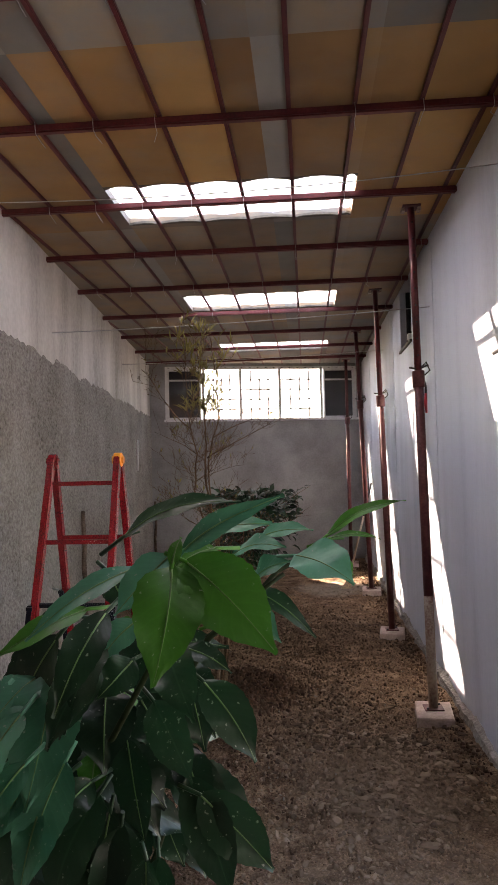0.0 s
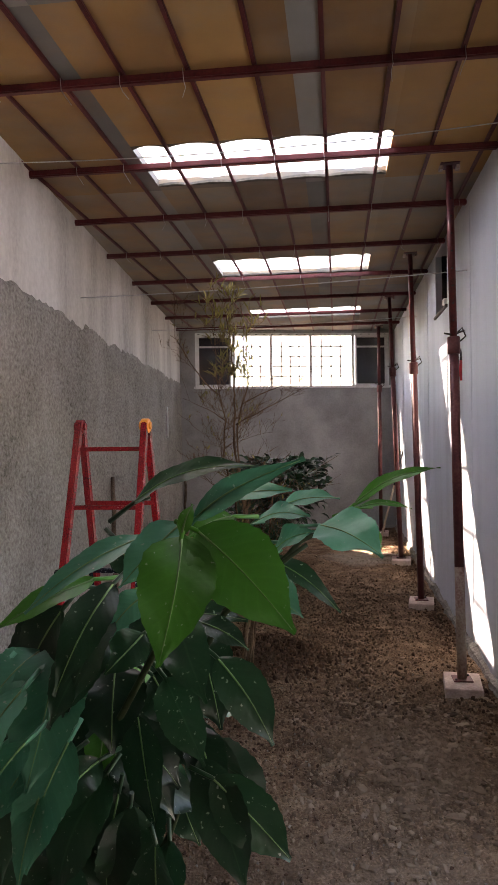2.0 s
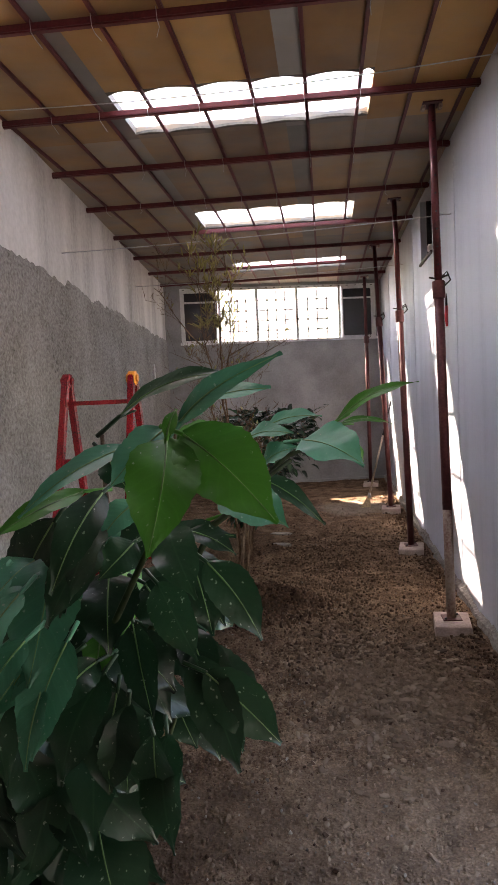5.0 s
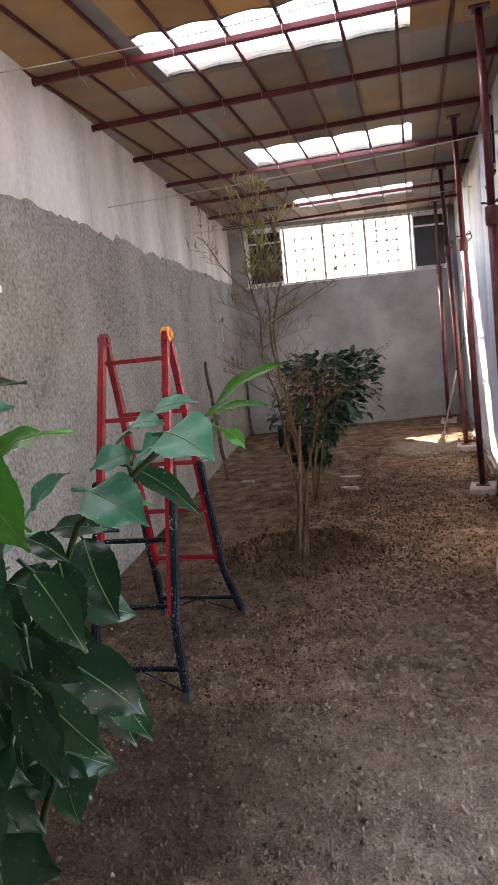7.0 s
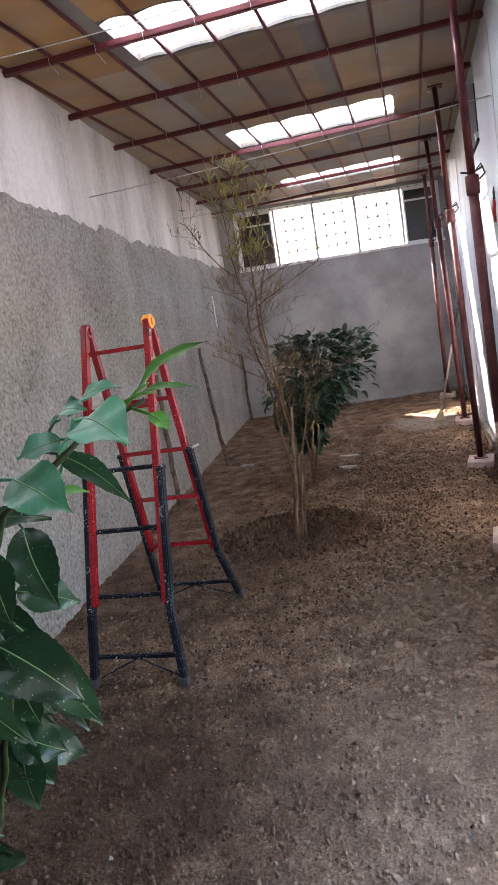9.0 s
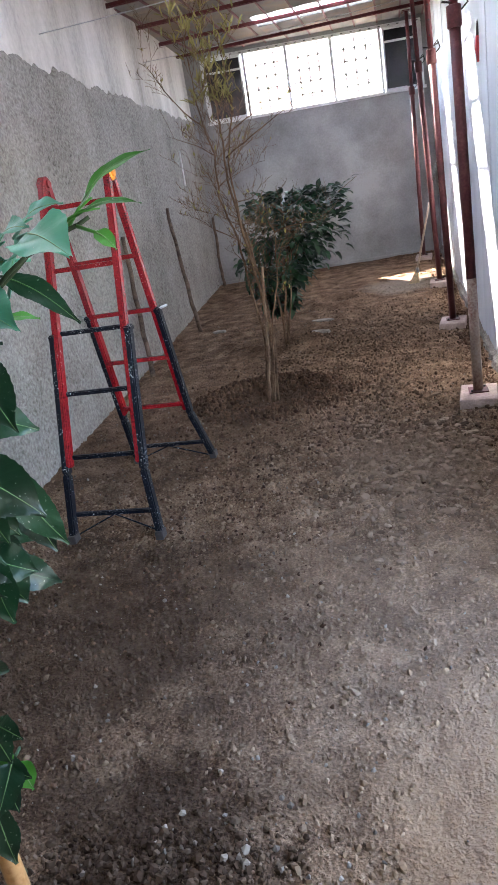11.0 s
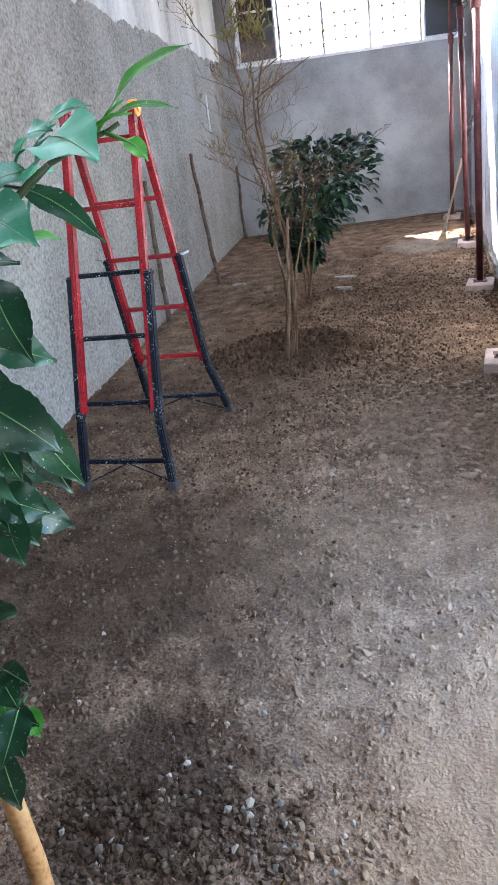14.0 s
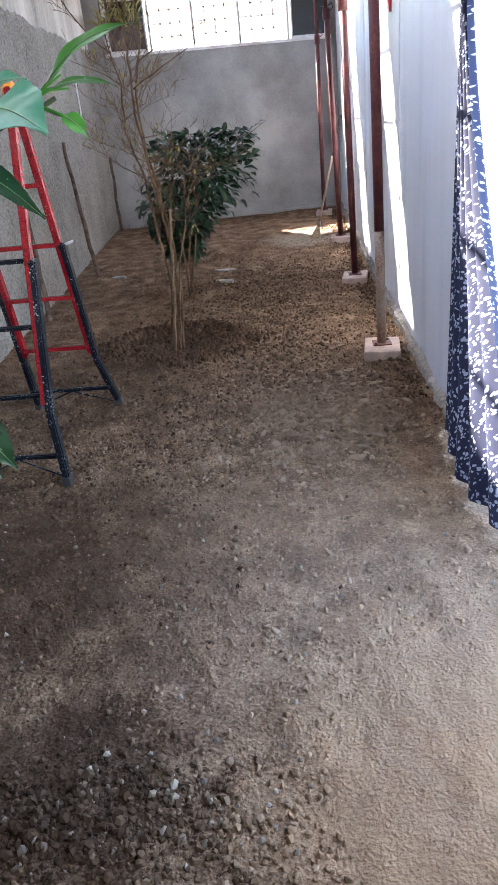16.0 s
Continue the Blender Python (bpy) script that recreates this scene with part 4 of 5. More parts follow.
def leaf_shape(bm, base, tip, face, width, rows=6, fold=0.25, curl=0.12, teeth=0.0, cols=2):
    """One leaf from base to tip, its upper side towards face."""
    base, tip, face = Vector(base), Vector(tip), Vector(face)
    ax = tip - base
    L = ax.length
    ax.normalize()
    side = ax.cross(face).normalized()
    nrm = side.cross(ax).normalized()
    prev = None
    uvl = bm.loops.layers.uv.get("UVMap") or bm.loops.layers.uv.new("UVMap")
    for i in range(rows + 1):
        u = i / rows
        w = width * 0.5 * (math.sin(math.pi * min(1, u ** 0.85)) ** 0.75) * (1.12 - 0.35 * u) if 0 < i < rows else 0.002
        if 0 < i < rows:
            w *= 1 - 0.42 * smooth(0.72, 0.97, u)
        if teeth and 0 < i < rows:
            w *= 1 + (teeth if i % 2 else -teeth)
        sway = math.sin(base.x * 91 + base.z * 57)
        c = base + ax * L * u + nrm * curl * L * math.sin(math.pi * u) + side * 0.035 * L * sway * math.sin(math.pi * u)
        row = []
        for j in range(-cols, cols + 1):
            s = j / cols
            wav = 0.055 * width * math.sin(u * 13 + s * 2.4 + base.x * 70 + base.y * 40)
            row.append(bm.verts.new(c + side * w * s + nrm * (fold * w * abs(s) ** 1.3 + wav * abs(s))))
        if prev:
            for j in range(2 * cols):
                f = bm.faces.new((prev[j], prev[j + 1], row[j + 1], row[j]))
                f.smooth = True
                for lp, (uu, jj) in zip(f.loops, (((i - 1) / rows, j), ((i - 1) / rows, j + 1), (u, j + 1), (u, j))):
                    lp[uvl].uv = (uu, jj / cols - 1)
        prev = row


def bare_tree():
    x, y = TREE
    t = thing("sapling_tree", (x, y, ground_z(x, y)), "thin nearly bare sapling with several stems and few yellowing leaves", "tree")
    rnd = random.Random(12)
    tips = []
    stems = (((0.0, 0.0, 0.0), [(0.04, 0.0, 0.30), (0.065, 0.02, 0.59), (0.01, 0.02, 0.96), (-0.03, 0.0, 1.30), (-0.08, 0.03, 1.60), (-0.07, 0.0, 1.84), (-0.07, 0.02, 2.06), (-0.09, 0.0, 2.35), (-0.13, 0.0, 2.62)], 0.022, 0.9),
             ((-0.04, 0.03, 0.0), [(-0.01, 0.04, 0.30), (0.005, 0.04, 0.48), (-0.05, 0.05, 0.88), (-0.08, 0.05, 1.20), (-0.16, 0.04, 1.50), (-0.14, 0.02, 1.77), (-0.19, 0.0, 2.04), (-0.21, 0.0, 2.32), (-0.21, 0.0, 2.48)], 0.018, 0.9),
             ((0.015, -0.03, 0.0), [(0.06, -0.02, 0.35), (0.10, -0.02, 0.65), (0.18, -0.03, 0.94), (0.20, -0.03, 1.23)], 0.014, 0.7),
             ((-0.025, -0.03, 0.0), [(0.01, -0.035, 0.26), (0.035, -0.04, 0.52), (0.08, -0.05, 1.0)], 0.015, 0.15),
             ((0.03, 0.04, 0.0), [(0.07, 0.05, 0.45), (0.04, 0.05, 0.9), (-0.04, 0.04, 1.34), (-0.06, 0.03, 1.72), (0.03, 0.03, 2.04), (0.02, 0.02, 2.28), (-0.01, 0.0, 2.60)], 0.016, 0.9))
    for start, rest, r, taper in stems:
        ctrl = [Vector(start) - Vector((0, 0, 0.04))] + [Vector(p) for p in rest]
        pts = []
        for i in range(len(ctrl) - 1):
            for k in range(4):
                pts.append(ctrl[i].lerp(ctrl[i + 1], k / 4) + Vector((rnd.uniform(-0.006, 0.006), rnd.uniform(-0.006, 0.006), 0)))
        pts.append(ctrl[-1])
        n = len(pts)
        part("trunk", tube(pts, [max(0.68 * r * (1 - taper * k / n), 0.0028) for k in range(n)], 9), M["pale_bark" if taper < 0.2 else "bark"], t, "pale stripped stem, cut off" if taper < 0.2 else "")
        if taper < 0.2:
            continue
        for k in range(n // 4, n):
            z = pts[k].z
            if z < 0.75:
                continue
            for shoot in range(2):
                if rnd.random() < 0.85:
                    dd = Vector((rnd.uniform(-1, 1), rnd.uniform(-1, 1), rnd.uniform(0.5, 1.6) if z > 1.9 else rnd.uniform(0.0, 0.8)))
                    bm = bmesh.new()
                    branch(bm, pts[k], dd, rnd.uniform(0.10, 0.22) if z > 1.9 else rnd.uniform(0.16, 0.36), max(r * 0.22 * (1 - k / n), 0.0026), rnd, 2, tips, 0.34)
                    part("limb", bm, M["bark"], t)
    for p, d, L, r in (((-0.17, 0, 1.95), (-0.9, 0.05, 0.62), 0.58, 0.006), ((-0.06, 0, 1.74), (0.80, -0.1, 0.42), 0.58, 0.006), ((-0.01, 0, 1.89), (0.78, 0.15, 0.55), 0.50, 0.005),
                       ((0.20, -0.03, 1.22), (0.85, -0.2, 0.30), 0.42, 0.005), ((0.20, -0.03, 1.22), (-0.4, 0.1, 0.7), 0.28, 0.004), ((-0.03, 0.0, 1.30), (0.8, -0.2, 0.05), 0.30, 0.004),
                       ((0.18, -0.03, 1.0), (0.35, -0.3, 0.6), 0.34, 0.004), ((-0.08, 0.05, 1.2), (-0.7, 0.1, 0.35), 0.36, 0.004), ((-0.14, 0.02, 1.77), (-0.7, 0.3, 0.5), 0.40, 0.004)):
        bm = bmesh.new()
        branch(bm, p, d, L, r, rnd, 2 if p[0] > 0.1 else 3, tips, 0.20, 0.0)
        part("limb", bm, M["bark"], t)
    bm = bmesh.new()
    for p, d in tips:
        high = p.z > 2.1 and abs(p.x + 0.09) < 0.28
        if rnd.random() < (0.25 if high else 0.08):
            for k in range(2 if high else 1):
                dd = (d + Vector((rnd.uniform(-0.7, 0.7), rnd.uniform(-0.7, 0.7), rnd.uniform(-0.4, 0.8)))).normalized()
                L = rnd.uniform(0.045, 0.09) if high else rnd.uniform(0.015, 0.04)
                q = p - d * rnd.uniform(0, 0.05)
                leaf_shape(bm, q, q + dd * L, (rnd.uniform(-1, 1), rnd.uniform(-1, 1), 1.2), L * (0.17 if high else 0.4), 3, 0.2, 0.08, 0, 1)
    part("crown", bm, M["dry_leaf"], t, "sparse narrow yellow-green leaves")


def bush():
    x, y = BUSH
    t = thing("evergreen_bush", (x, y, ground_z(x, y)), "dark green glossy-leaved bush on a short stem", "bush")
    rnd = random.Random(5)
    bm = bmesh.new()
    for d, r in (((0.10, 0.05, 1), 0.017), ((-0.08, 0.0, 1), 0.013), ((0.25, -0.05, 1), 0.011)):
        pts = [Vector((d[0] * u * 0.7, d[1] * u * 0.7, u * 0.95 - 0.03)) + Vector((rnd.uniform(-0.01, 0.01), rnd.uniform(-0.01, 0.01), 0)) for u in np.linspace(0, 1, 8)]
        add_tube(bm, pts, [r * (1 - 0.6 * k / 7) for k in range(8)], 8)
    part("trunk", bm, M["bark"], t)
    bl, twig = bmesh.new(), bmesh.new()
    count = 0
    while count < 1500:
        z = 0.32 + 1.10 * rnd.random() ** 0.8
        k = (z - 0.32) / 1.10
        rx = 0.15 + 0.34 * smooth(0.0, 0.65, k) - 0.10 * smooth(0.88, 1.0, k)
        a, q = rnd.uniform(0, 6.28), rnd.uniform(0.3, 1.0)
        lump = 1 + 0.42 * fbm(math.cos(a) * 2, math.sin(a) * 2, z * 3)
        off = 0.20 * smooth(0.2, 0.8, k) - 0.05 * (1 - k)
        p = Vector((off + math.cos(a) * rx * q * lump, 0.25 + math.sin(a) * rx * q * lump, z))
        out = Vector((math.cos(a) + rnd.uniform(-0.6, 0.6), math.sin(a) + rnd.uniform(-0.6, 0.6), rnd.uniform(-1.2, 0.1) if k < 0.7 else rnd.uniform(-0.6, 0.7)))
        L = rnd.uniform(0.07, 0.125)
        leaf_shape(bl, p, p + out.normalized() * L, (math.cos(a) * 0.7 + rnd.uniform(-0.6, 0.6), math.sin(a) * 0.7 + rnd.uniform(-0.6, 0.6), 0.8 + rnd.uniform(-0.3, 0.3)), L * 0.58, 5, 0.3, 0.10, 0, 1)
        if count % 14 == 0:
            add_tube(twig, [(off * 0.6, 0.2, z - 0.12), p], [0.005, 0.002], 4)
        count += 1
    for k in range(7):
        p = Vector((0.5 + 0.045 * k, 0.2, 1.28 + 0.03 * k))
        leaf_shape(bl, p, p + Vector((0.07, rnd.uniform(-0.08, 0.08), rnd.uniform(-0.05, 0.05))), (0, 0, 1), 0.04, 4, 0.3, 0.1, 0, 1)
    add_tube(twig, [(0.25, 0.2, 1.1), (0.5, 0.2, 1.27), (0.82, 0.2, 1.46)], [0.006, 0.004, 0.002], 5)
    part("twig", twig, M["bark"], t)
    part("crown", bl, M["bush_leaf"], t)


def wires():
    for a, b, sag, r in (((left_x(-1.6), -1.62, 3.05), (RIGHT, -1.58, 3.11), 0.05, 0.0028), ((left_x(0.5), 0.5, 2.78), (RIGHT, 0.45, 2.86), 0.02, 0.004), ((left_x(3.7), 3.75, 3.0), (RIGHT, 3.7, 3.06), 0.02, 0.004)):
        a, b = Vector(a), Vector(b)
        pts = [a.lerp(b, u) - Vector((0, 0, sag * 4 * u * (1 - u))) for u in np.linspace(0, 1, 14)]
        tagged(part("wire_line", tube(pts, r, 6), M["wire"]), "thin grey wire stretched from wall to wall", "wire", "wires across the yard")


def red_tool():
    y = 0.66
    t = thing("hand_pruner", (RIGHT, y, 2.20), "small hand pruner with a red grip hung on the wall", "pruner")
    part("grip", tube([(-0.015, 0, 0.0), (-0.022, -0.02, -0.08), (-0.02, -0.03, -0.16)], [0.011, 0.014, 0.009], 10), M["red_plastic"], t, "red plastic grip")
    part("blade", tube([(-0.015, 0.0, 0.0), (-0.012, 0.015, 0.06), (-0.01, 0.02, 0.10)], [0.009, 0.008, 0.002], 8), M["iron"], t)


def wall_pipe():
    y = 4.8
    ob = part("wall_pipe", tube([(left_x(y) + 0.03, y, 1.62), (left_x(y) + 0.03, y, 2.06)], 0.011, 8), M["white_frame"])
    tagged(ob, "short pale pipe fixed upright on the rough wall", "pipe")


def flat_stones():
    rnd = random.Random(8)
    for x, y, w, d in ((0.16, 2.02, 0.22, 0.14), (0.12, 2.65, 0.24, 0.12), (-1.05, 2.65, 0.16, 0.11)):
        bm = bmesh.new()
        g = bmesh.ops.create_circle(bm, cap_ends=True, radius=1.0, segments=11)
        for v in bm.verts:
            k = 1 + rnd.uniform(-0.2, 0.15)
            v.co = Vector((v.co.x * w / 2 * k, v.co.y * d / 2 * k, 0))
        r = bmesh.ops.extrude_face_region(bm, geom=list(bm.faces))
        bmesh.ops.translate(bm, verts=[v for v in r["geom"] if isinstance(v, bmesh.types.BMVert)], vec=(0, 0, 0.028))
        bmesh.ops.recalc_face_normals(bm, faces=bm.faces)
        bmesh.ops.bevel(bm, geom=list(bm.edges), offset=0.005, segments=2, affect="EDGES")
        ob = part("flat_stone", bm, M["stone"])
        ob.location = (x, y, ground_z(x, y) - 0.006)
        tagged(ob, "flat pale stone half sunk in the dirt", "stone", "flat stones in the dirt")


def big_plant():
    """A broad-leaved potless plant that leans towards the walker."""
    base = Vector((0.215, -4.11, 0.0))
    base.z = ground_z(base.x, base.y)
    t = thing("leafy_plant", base, "tall broad-leaved green plant with drooping dusty leaves", "plant")
    rnd = random.Random(31)
    crown = Vector((0.555, -4.46, 1.53))

    def limb(name, ctrl, r0, r1, mat="orange_bark"):
        pts = [Vector(p) - base for p in ctrl]
        fine_pts = []
        for a, b in zip(pts, pts[1:]):
            for k in range(5):
                fine_pts.append(a.lerp(b, k / 5) + Vector((rnd.uniform(-0.004, 0.004), rnd.uniform(-0.004, 0.004), 0)))
        fine_pts.append(pts[-1])
        n = len(fine_pts)
        part(name, tube(fine_pts, [r0 + (r1 - r0) * k / (n - 1) for k in range(n)], 10), M[mat], t)

    limb("trunk", [base - Vector((0, 0, 0.04)), (0.215, -4.11, 0.40), (0.23, -4.13, 0.66)], 0.022, 0.017)
    limb("stem", [(0.23, -4.13, 0.66), (0.26, -4.16, 0.85), (0.40, -4.32, 1.25), crown], 0.007, 0.0025, "leaf_stem")
    limb("stem", [(0.215, -4.10, 0.35), (0.14, -4.14, 0.75), (0.26, -4.28, 1.15), (0.36, -4.38, 1.38)], 0.010, 0.003, "leaf_stem")
    limb("branch", [(0.30, -4.21, 0.95), (0.42, -4.24, 1.25), (0.54, -4.24, 1.43), (0.63, -4.20, 1.50)], 0.006, 0.0025, "leaf_stem")
    limb("twig", [(0.54, -4.24, 1.43), (0.62, -4.18, 1.50), (0.69, -4.14, 1.53)], 0.004, 0.0025, "leaf_stem")
    limb("branch", [(0.24, -4.14, 0.7), (0.38, -4.18, 0.98), (0.48, -4.22, 1.20)], 0.008, 0.003, "leaf_stem")

    UP, OUT, FRONT, SIDE = (0.12, -0.70, 0.85), (0.30, -0.80, 0.65), (0.15, -1.0, 0.32), (1.0, -0.5, 0.3)

    def blade(p, q, w, key, face=OUT, rib=True):
        p, q, face = Vector(p), Vector(q), Vector(face)
        d = (q - p).normalized()
        if abs(d.dot(face.normalized())) > 0.92:
            face = Vector((0.3, -0.6, 0.2)) + face * 0.2
        bm = bmesh.new()
        leaf_shape(bm, p - base, q - base, face, w * 1.08, 20, 0.20, 0.10, 0.022, 3)
        add_tube(bm, [p - base - d * 0.03 - Vector((0, 0, 0.012)), p - base, p - base + d * 0.02], [0.0025, 0.0022, 0.001], 5)
        ob = part("leaf", bm, M[key], t)
        if rib:
            side = d.cross(face).normalized()
            nrm = side.cross(d).normalized()
            L = (q - p).length
            sway = math.sin((p - base).x * 91 + (p - base).z * 57)
            part("midrib", tube([p - base + d * L * u + nrm * (0.10 * L * math.sin(math.pi * u) + 0.0003) + side * 0.035 * L * sway * math.sin(math.pi * u) for u in np.linspace(0, 0.97, 9)], [0.0011 - 0.0008 * u for u in np.linspace(0, 1, 9)], 5), M["midrib"], ob)

    blade((0.539, -4.455, 1.547), (0.534, -4.520, 1.459), 0.058, "young_leaf", FRONT)
    blade((0.551, -4.450, 1.550), (0.633, -4.490, 1.478), 0.063, "young_leaf", FRONT)
    blade((0.535, -4.440, 1.555), (0.491, -4.475, 1.507), 0.037, "skylit_leaf", UP)
    blade((0.495, -4.400, 1.539), (0.408, -4.470, 1.484), 0.025, "skylit_leaf", UP)
    blade((0.547, -4.440, 1.559), (0.643, -4.510, 1.611), 0.021, "skylit_leaf", FRONT)
    blade((0.551, -4.430, 1.562), (0.631, -4.480, 1.585), 0.033, "skylit_leaf", UP)
    blade((0.539, -4.457, 1.547), (0.545, -4.440, 1.571), 0.012, "young_leaf", FRONT)
    blade((0.433, -4.370, 1.492), (0.356, -4.430, 1.454), 0.026, "young_leaf", UP)
    blade((0.462, -4.400, 1.495), (0.433, -4.470, 1.416), 0.036, "leaf", OUT)
    blade((0.405, -4.390, 1.434), (0.402, -4.460, 1.329), 0.064, "skylit_leaf", FRONT)
    blade((0.386, -4.390, 1.428), (0.363, -4.450, 1.398), 0.037, "skylit_leaf", OUT)
    blade((0.443, -4.340, 1.402), (0.454, -4.390, 1.333), 0.063, "leaf", FRONT)
    blade((0.435, -4.350, 1.339), (0.439, -4.380, 1.306), 0.031, "young_leaf", FRONT)
    blade((0.478, -4.360, 1.438), (0.448, -4.390, 1.407), 0.037, "leaf", OUT)
    blade((0.485, -4.370, 1.480), (0.453, -4.390, 1.446), 0.029, "skylit_leaf", OUT)
    blade((0.417, -4.360, 1.483), (0.377, -4.380, 1.475), 0.021, "leaf", UP)
    blade((0.475, -4.320, 1.384), (0.518, -4.340, 1.343), 0.050, "leaf", FRONT)
    blade((0.526, -4.330, 1.442), (0.578, -4.340, 1.418), 0.026, "leaf", UP)
    blade((0.513, -4.250, 1.391), (0.537, -4.270, 1.308), 0.050, "leaf", FRONT)
    blade((0.455, -4.360, 1.526), (0.478, -4.370, 1.491), 0.030, "leaf", FRONT)
    blade((0.330, -4.350, 1.310), (0.343, -4.390, 1.235), 0.031, "skylit_leaf", OUT)
    blade((0.339, -4.330, 1.346), (0.334, -4.360, 1.332), 0.018, "skylit_leaf", UP)
    blade((0.394, -4.290, 1.257), (0.413, -4.310, 1.218), 0.025, "skylit_leaf", OUT)
    blade((0.439, -4.240, 1.234), (0.437, -4.270, 1.134), 0.065, "leaf", FRONT)
    blade((0.361, -4.250, 1.249), (0.368, -4.290, 1.144), 0.077, "leaf", FRONT)
    blade((0.504, -4.220, 1.287), (0.530, -4.220, 1.256), 0.009, "leaf", UP)
    blade((0.645, -4.209, 1.524), (0.714, -4.262, 1.497), 0.068, "skylit_leaf", UP)
    blade((0.593, -4.115, 1.536), (0.669, -4.153, 1.550), 0.030, "skylit_leaf", UP)
    blade((0.558, -4.126, 1.515), (0.633, -4.180, 1.530), 0.036, "skylit_leaf", UP)
    blade((0.584, -4.160, 1.479), (0.639, -4.200, 1.515), 0.044, "skylit_leaf", UP)
    blade((0.581, -4.160, 1.497), (0.536, -4.190, 1.482), 0.040, "skylit_leaf", UP)
    blade((0.686, -4.150, 1.542), (0.788, -4.165, 1.587), 0.020, "young_leaf", UP)
    blade((0.689, -4.150, 1.538), (0.757, -4.140, 1.535), 0.011, "young_leaf", UP)
    blade((0.697, -4.150, 1.513), (0.719, -4.150, 1.490), 0.020, "young_leaf", UP)
    blade((0.572, -4.160, 1.480), (0.668, -4.183, 1.416), 0.030, "leaf", UP)
    blade((0.546, -4.220, 1.465), (0.627, -4.250, 1.427), 0.066, "skylit_leaf", UP)
    blade((0.454, -4.150, 1.402), (0.556, -4.175, 1.403), 0.036, "leaf", UP)
    blade((0.476, -4.120, 1.378), (0.534, -4.165, 1.283), 0.061, "leaf", OUT)
    blade((0.401, -4.190, 1.343), (0.487, -4.220, 1.320), 0.071, "leaf", UP)
    blade((0.464, -4.250, 1.421), (0.405, -4.280, 1.390), 0.039, "skylit_leaf", UP)
    blade((0.455, -4.200, 1.441), (0.514, -4.200, 1.484), 0.031, "skylit_leaf", UP)
    blade((0.438, -4.200, 1.425), (0.405, -4.200, 1.440), 0.029, "young_leaf", UP)
    blade((0.493, -4.245, 1.272), (0.588, -4.240, 1.196), 0.071, "leaf", UP)
    blade((0.422, -4.261, 1.300), (0.489, -4.266, 1.240), 0.062, "leaf", OUT)
    blade((0.464, -4.180, 1.202), (0.497, -4.200, 1.138), 0.048, "leaf", FRONT)
    blade((0.430, -4.200, 1.216), (0.373, -4.240, 1.120), 0.059, "leaf", FRONT)
    blade((0.475, -4.100, 1.170), (0.512, -4.120, 1.079), 0.049, "leaf", OUT)
    blade((0.447, -4.280, 1.412), (0.442, -4.310, 1.314), 0.034, "young_leaf", SIDE)
    blade((0.373, -4.250, 1.187), (0.358, -4.280, 1.077), 0.038, "young_leaf", FRONT)
    blade((0.387, -4.270, 1.085), (0.439, -4.330, 0.981), 0.091, "leaf", OUT)
    blade((0.402, -4.120, 1.073), (0.418, -4.140, 0.968), 0.064, "leaf", FRONT)
    blade((0.563, -4.330, 1.548), (0.521, -4.360, 1.530), 0.029, "young_leaf", UP)
    blade((0.470, -4.360, 1.565), (0.597, -4.400, 1.601), 0.029, "leaf", UP)
    blade((0.467, -4.150, 1.302), (0.538, -4.120, 1.269), 0.053, "leaf", UP)
    blade((0.501, -4.170, 1.239), (0.547, -4.140, 1.102), 0.049, "leaf", OUT)
    blade((0.454, -4.170, 1.194), (0.496, -4.170, 1.135), 0.047, "leaf", OUT)
    blade((0.387, -4.120, 1.074), (0.457, -4.100, 1.034), 0.061, "leaf", UP)
    blade((0.377, -4.100, 1.082), (0.409, -4.080, 0.967), 0.073, "leaf", OUT)
    blade((0.539, -4.130, 1.425), (0.578, -4.110, 1.417), 0.014, "young_leaf", UP)
    blade((0.453, -4.299, 0.91), (0.491, -4.327, 0.884), 0.040, "leaf")
    blade((0.48, -4.315, 0.871), (0.487, -4.382, 0.841), 0.044, "leaf")
    blade((0.486, -4.312, 0.869), (0.51, -4.327, 0.839), 0.032, "young_leaf")
    blade((0.464, -4.300, 0.922), (0.523, -4.330, 0.928), 0.032, "leaf", UP)
    blade((0.451, -4.300, 0.854), (0.516, -4.330, 0.863), 0.037, "leaf", UP)
    blade((0.450, -4.300, 0.879), (0.477, -4.330, 0.854), 0.028, "young_leaf", UP)
    blade((0.445, -4.300, 0.819), (0.478, -4.330, 0.799), 0.034, "leaf", UP)
    blade((0.414, -4.300, 0.773), (0.443, -4.330, 0.699), 0.045, "leaf", UP)
    for k in range(380):
        u = rnd.random() ** 0.7
        c = Vector((0.20, -4.10, 1.00)).lerp(Vector((0.36, -4.28, 1.30)), u) + Vector((rnd.uniform(-0.27, 0.06), rnd.uniform(-0.10, 0.20), rnd.uniform(-0.10, 0.08)))
        a = rnd.uniform(0, 6.28)
        d = Vector((math.cos(a), math.sin(a) * 0.8, rnd.uniform(-1.8, -0.4))).normalized()
        L = rnd.uniform(0.10, 0.17)
        blade(c, c + d * L, L * rnd.uniform(0.36, 0.46), "leaf", (rnd.uniform(-0.3, 0.5), -0.8, rnd.uniform(0.2, 0.9)), False)
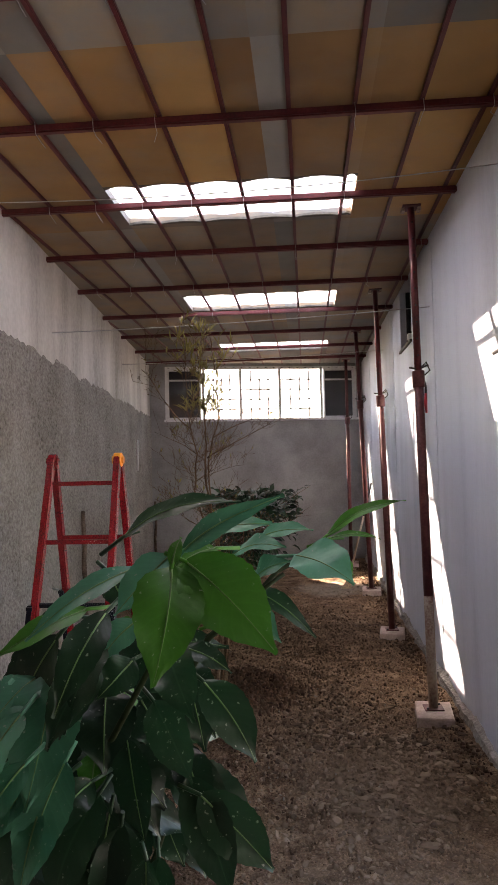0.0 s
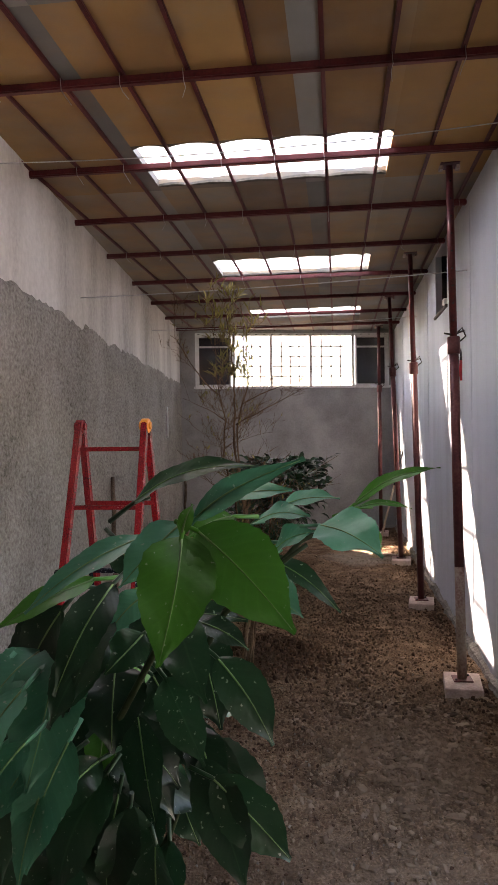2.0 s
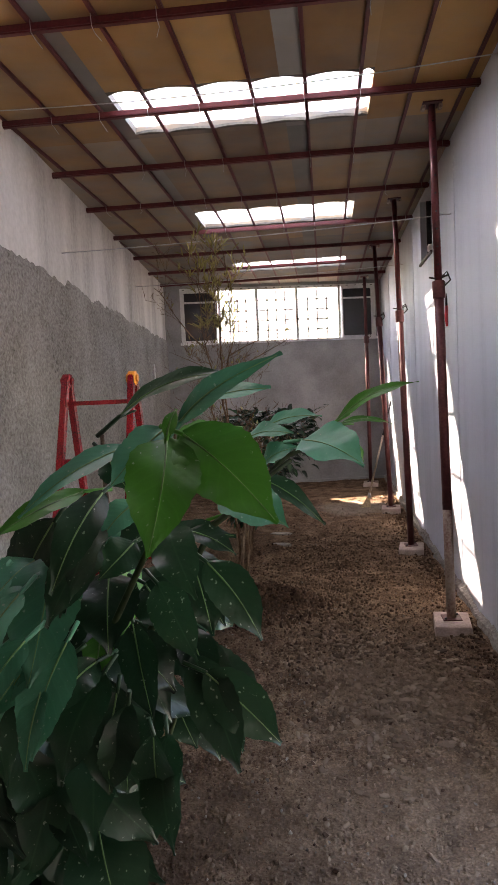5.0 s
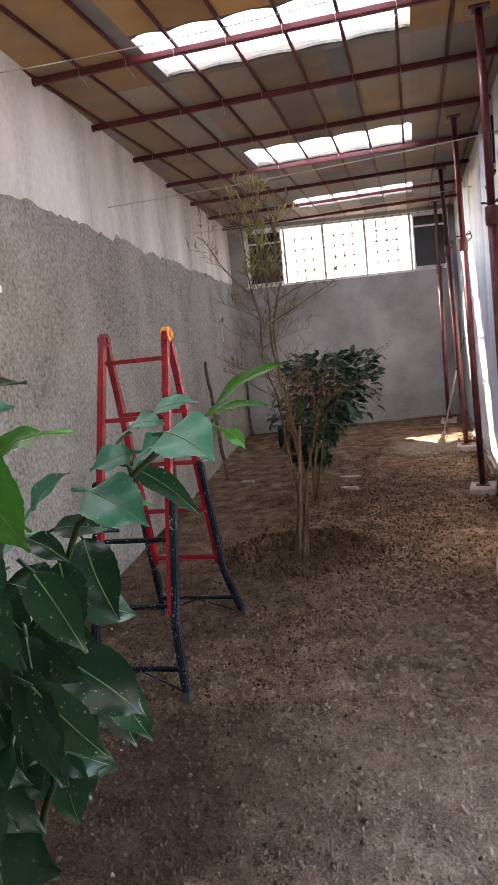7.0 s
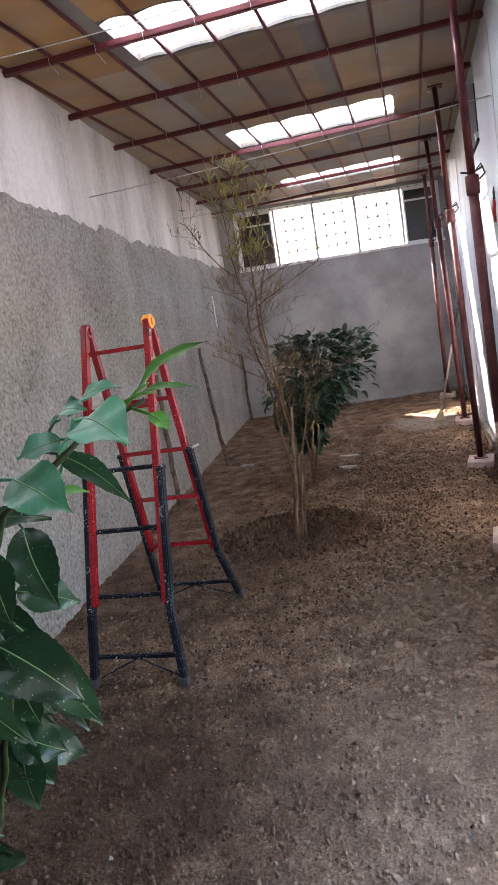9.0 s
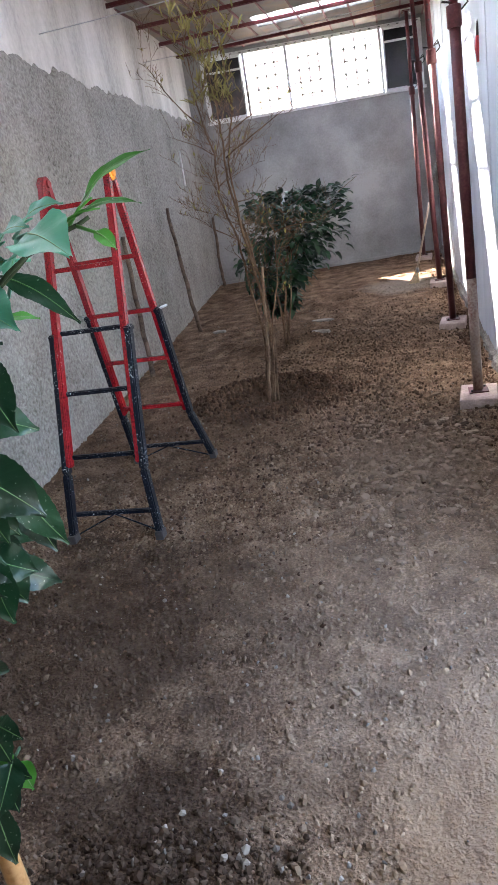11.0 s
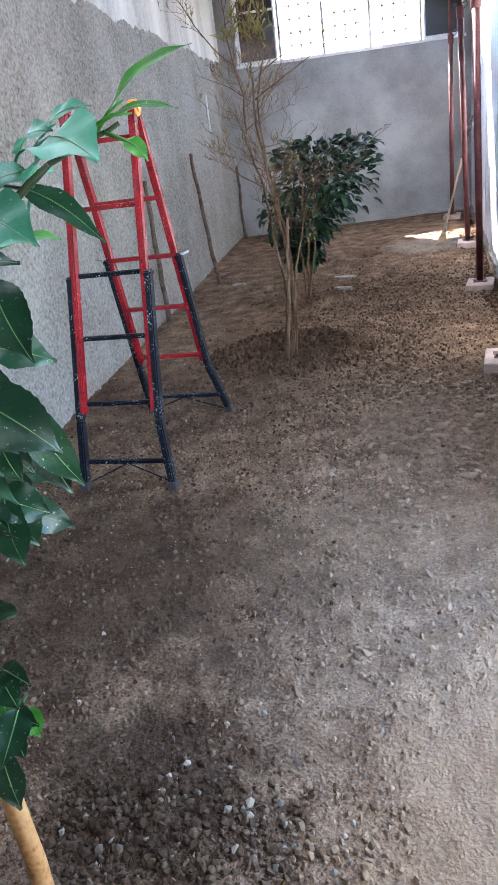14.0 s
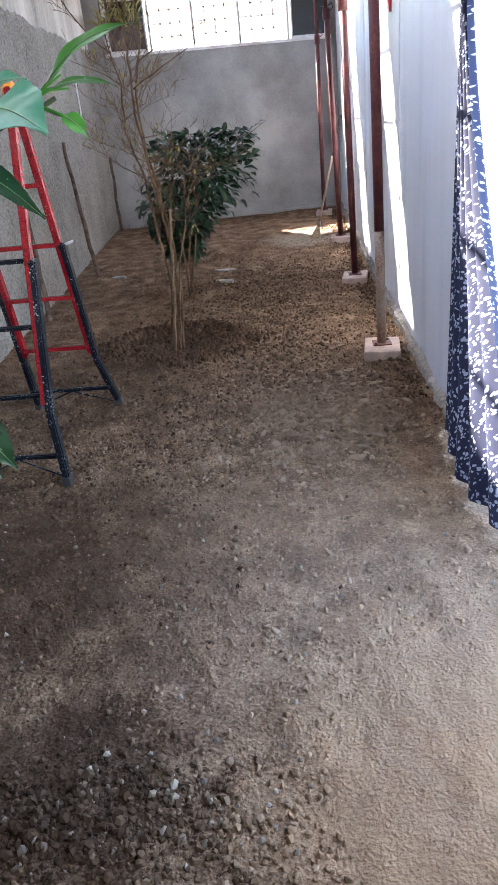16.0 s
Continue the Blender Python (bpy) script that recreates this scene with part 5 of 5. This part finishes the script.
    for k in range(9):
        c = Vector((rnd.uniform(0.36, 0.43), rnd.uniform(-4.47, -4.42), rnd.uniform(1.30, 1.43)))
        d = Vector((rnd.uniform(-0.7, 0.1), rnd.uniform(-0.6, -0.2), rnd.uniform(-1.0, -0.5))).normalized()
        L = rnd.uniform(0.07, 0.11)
        blade(c, c + d * L, L * rnd.uniform(0.38, 0.48), "skylit_leaf", (rnd.uniform(-0.3, 0.4), -0.8, rnd.uniform(0.5, 1.0)))
    for k in range(30):
        a, q = rnd.uniform(0, 6.28), rnd.random() ** 0.5
        c = Vector((0.45 + math.cos(a) * 0.12 * q, -4.37 + rnd.uniform(-0.03, 0.05), 1.36 + math.sin(a) * 0.13 * q))
        d = Vector((math.cos(a) * 0.6 - 0.15, rnd.uniform(-0.6, 0.1), rnd.uniform(-1.1, -0.3))).normalized()
        L = rnd.uniform(0.07, 0.115)
        blade(c, c + d * L, L * rnd.uniform(0.40, 0.52), "leaf", (rnd.uniform(-0.5, 0.4), -0.8, rnd.uniform(0.3, 1.0)), k % 2 == 0)
    for k in range(70):
        c = Vector((0.23, -4.13, 0.78)).lerp(Vector((0.36, -4.28, 1.12)), rnd.random()) + Vector((rnd.uniform(-0.10, 0.05), rnd.uniform(-0.06, 0.06), 0))
        a = rnd.uniform(0, 6.28)
        d = Vector((math.cos(a), math.sin(a), rnd.uniform(-1.4, -0.3))).normalized()
        L = rnd.uniform(0.08, 0.14)
        blade(c, c + d * L, L * rnd.uniform(0.36, 0.46), "leaf", (rnd.uniform(-0.3, 0.6), -0.8, rnd.uniform(0.2, 0.9)), False)


# ---- build ----
ground()
right_wall()
left_wall()
back_wall()
front_wall()
yard()
roof()
for s in SKYLIGHTS:
    skylight(*s)
for y in PURLINS:
    purlin(y)
for x in BATTENS:
    batten(x)
tie_wires()
long_window()
side_window()
left_window()
curtain()
ladder()
steel_prop(1.44, -0.45, 2.24, pale=True, lean=-0.8)
steel_prop(1.44, 1.72, 2.30, lean=-1.2)
steel_prop(1.44, 3.80, 2.45, bh=0.07, lean=-1.9)
steel_prop(1.34, 6.15, 2.4, bh=0.07)
broom()
stake(-1.32, 2.82, [(0, 0, 0), (-0.10, 0.10, 0.70), (-0.24, 0.36, 1.42)], "rough dark wooden stake leaning at the rough wall")
stake(-1.30, 1.02, [(0, 0, 0), (-0.07, 0.15, 0.62), (-0.13, 0.32, 1.28)], "crooked dark wooden stake leaning at the rough wall")
stake(-1.80, 6.2, [(0, 0, 0), (-0.02, 0.02, 0.5), (-0.01, 0.03, 1.1)], "dark wooden stake standing in the corner", 0.026, 0.02)
bare_tree()
bush()
big_plant()
wires()
red_tool()
flat_stones()
wall_pipe()
rng = random.Random(77)
scatter("soil_crumbs", "fine brown crumbs of earth over the ground", M["crumb"], 46000,
        lambda r: (r.uniform(-1.3, 1.6), -5.2 + 9.5 * r.random() ** 1.4), lambda r: 0.0025 + 0.009 * r.random() ** 3, rng)
scatter("gravel", "small pale stones scattered over the dirt", M["gravel"], 4200,
        lambda r: (r.uniform(-1.2, 1.6), -5.2 + 10 * r.random() ** 1.2), lambda r: 0.0025 + 0.010 * r.random() ** 4, rng)
scatter("rubble", "heap of small broken stones and clods", M["clod"], 7000,
        lambda r: (0.38 + r.gauss(0, 0.24), -3.87 + r.gauss(0, 0.09)), lambda r: 0.002 + 0.017 * r.random() ** 9, rng)
scatter("rubble_stones", "pale broken stones on the small heap", M["gravel"], 130,
        lambda r: (0.40 + r.gauss(0, 0.22), -3.86 + r.gauss(0, 0.10)), lambda r: 0.004 + 0.016 * r.random() ** 4, rng)
scatter("soil_clods", "dark crumbly clods ringed round the sapling", M["dark_soil"], 7000,
        lambda r: (lambda a, q: (math.cos(a) * q, math.sin(a) * q * 0.87))(r.uniform(0, 6.28), 0.44 + r.gauss(0, 0.10)), lambda r: 0.004 + 0.019 * r.random() ** 3, rng)
scatter("broken_crust", "broken grey-brown earth crust near the props", M["crust"], 8000,
        lambda r: (0.98 + r.gauss(0, 0.30), -1.2 + r.gauss(0, 0.6)), lambda r: 0.003 + 0.022 * r.random() ** 6, rng, 0.8)
scatter("crust_plates", "flat cracked plates of dried earth near the props", M["crust"], 380,
        lambda r: (1.12 + r.gauss(0, 0.22), -1.35 + r.gauss(0, 0.38)), lambda r: 0.012 + 0.034 * r.random() ** 2.5, rng, 0.22)
scatter("path_clods", "brown clods trodden over the path", M["clod"], 12000,
        lambda r: (0.70 + r.gauss(0, 0.45), 0.9 + r.gauss(0, 1.2)), lambda r: 0.003 + 0.013 * r.random() ** 4, rng)
scatter("soil_lumps", "loose lumps of dry earth over the trodden ground", M["crumb"], 9000,
        lambda r: (r.uniform(-0.9, 1.35), -4.1 + 3.6 * r.random()), lambda r: 0.003 + 0.011 * r.random() ** 5, rng)
scatter("dark_clods", "dark damp clods pressed into the dirt", M["dark_soil"], 5000,
        lambda r: (-0.1 + r.gauss(0, 0.4), -1.7 + r.gauss(0, 1.0)), lambda r: 0.003 + 0.011 * r.random() ** 3, rng)
scatter("wall_spoil", "dark clods along the foot of the painted wall", M["dark_soil"], 2600,
        lambda r: (RIGHT - 0.07 - abs(r.gauss(0, 0.10)), r.uniform(-1.3, 6.5)), lambda r: 0.005 + 0.014 * r.random() ** 3, rng)
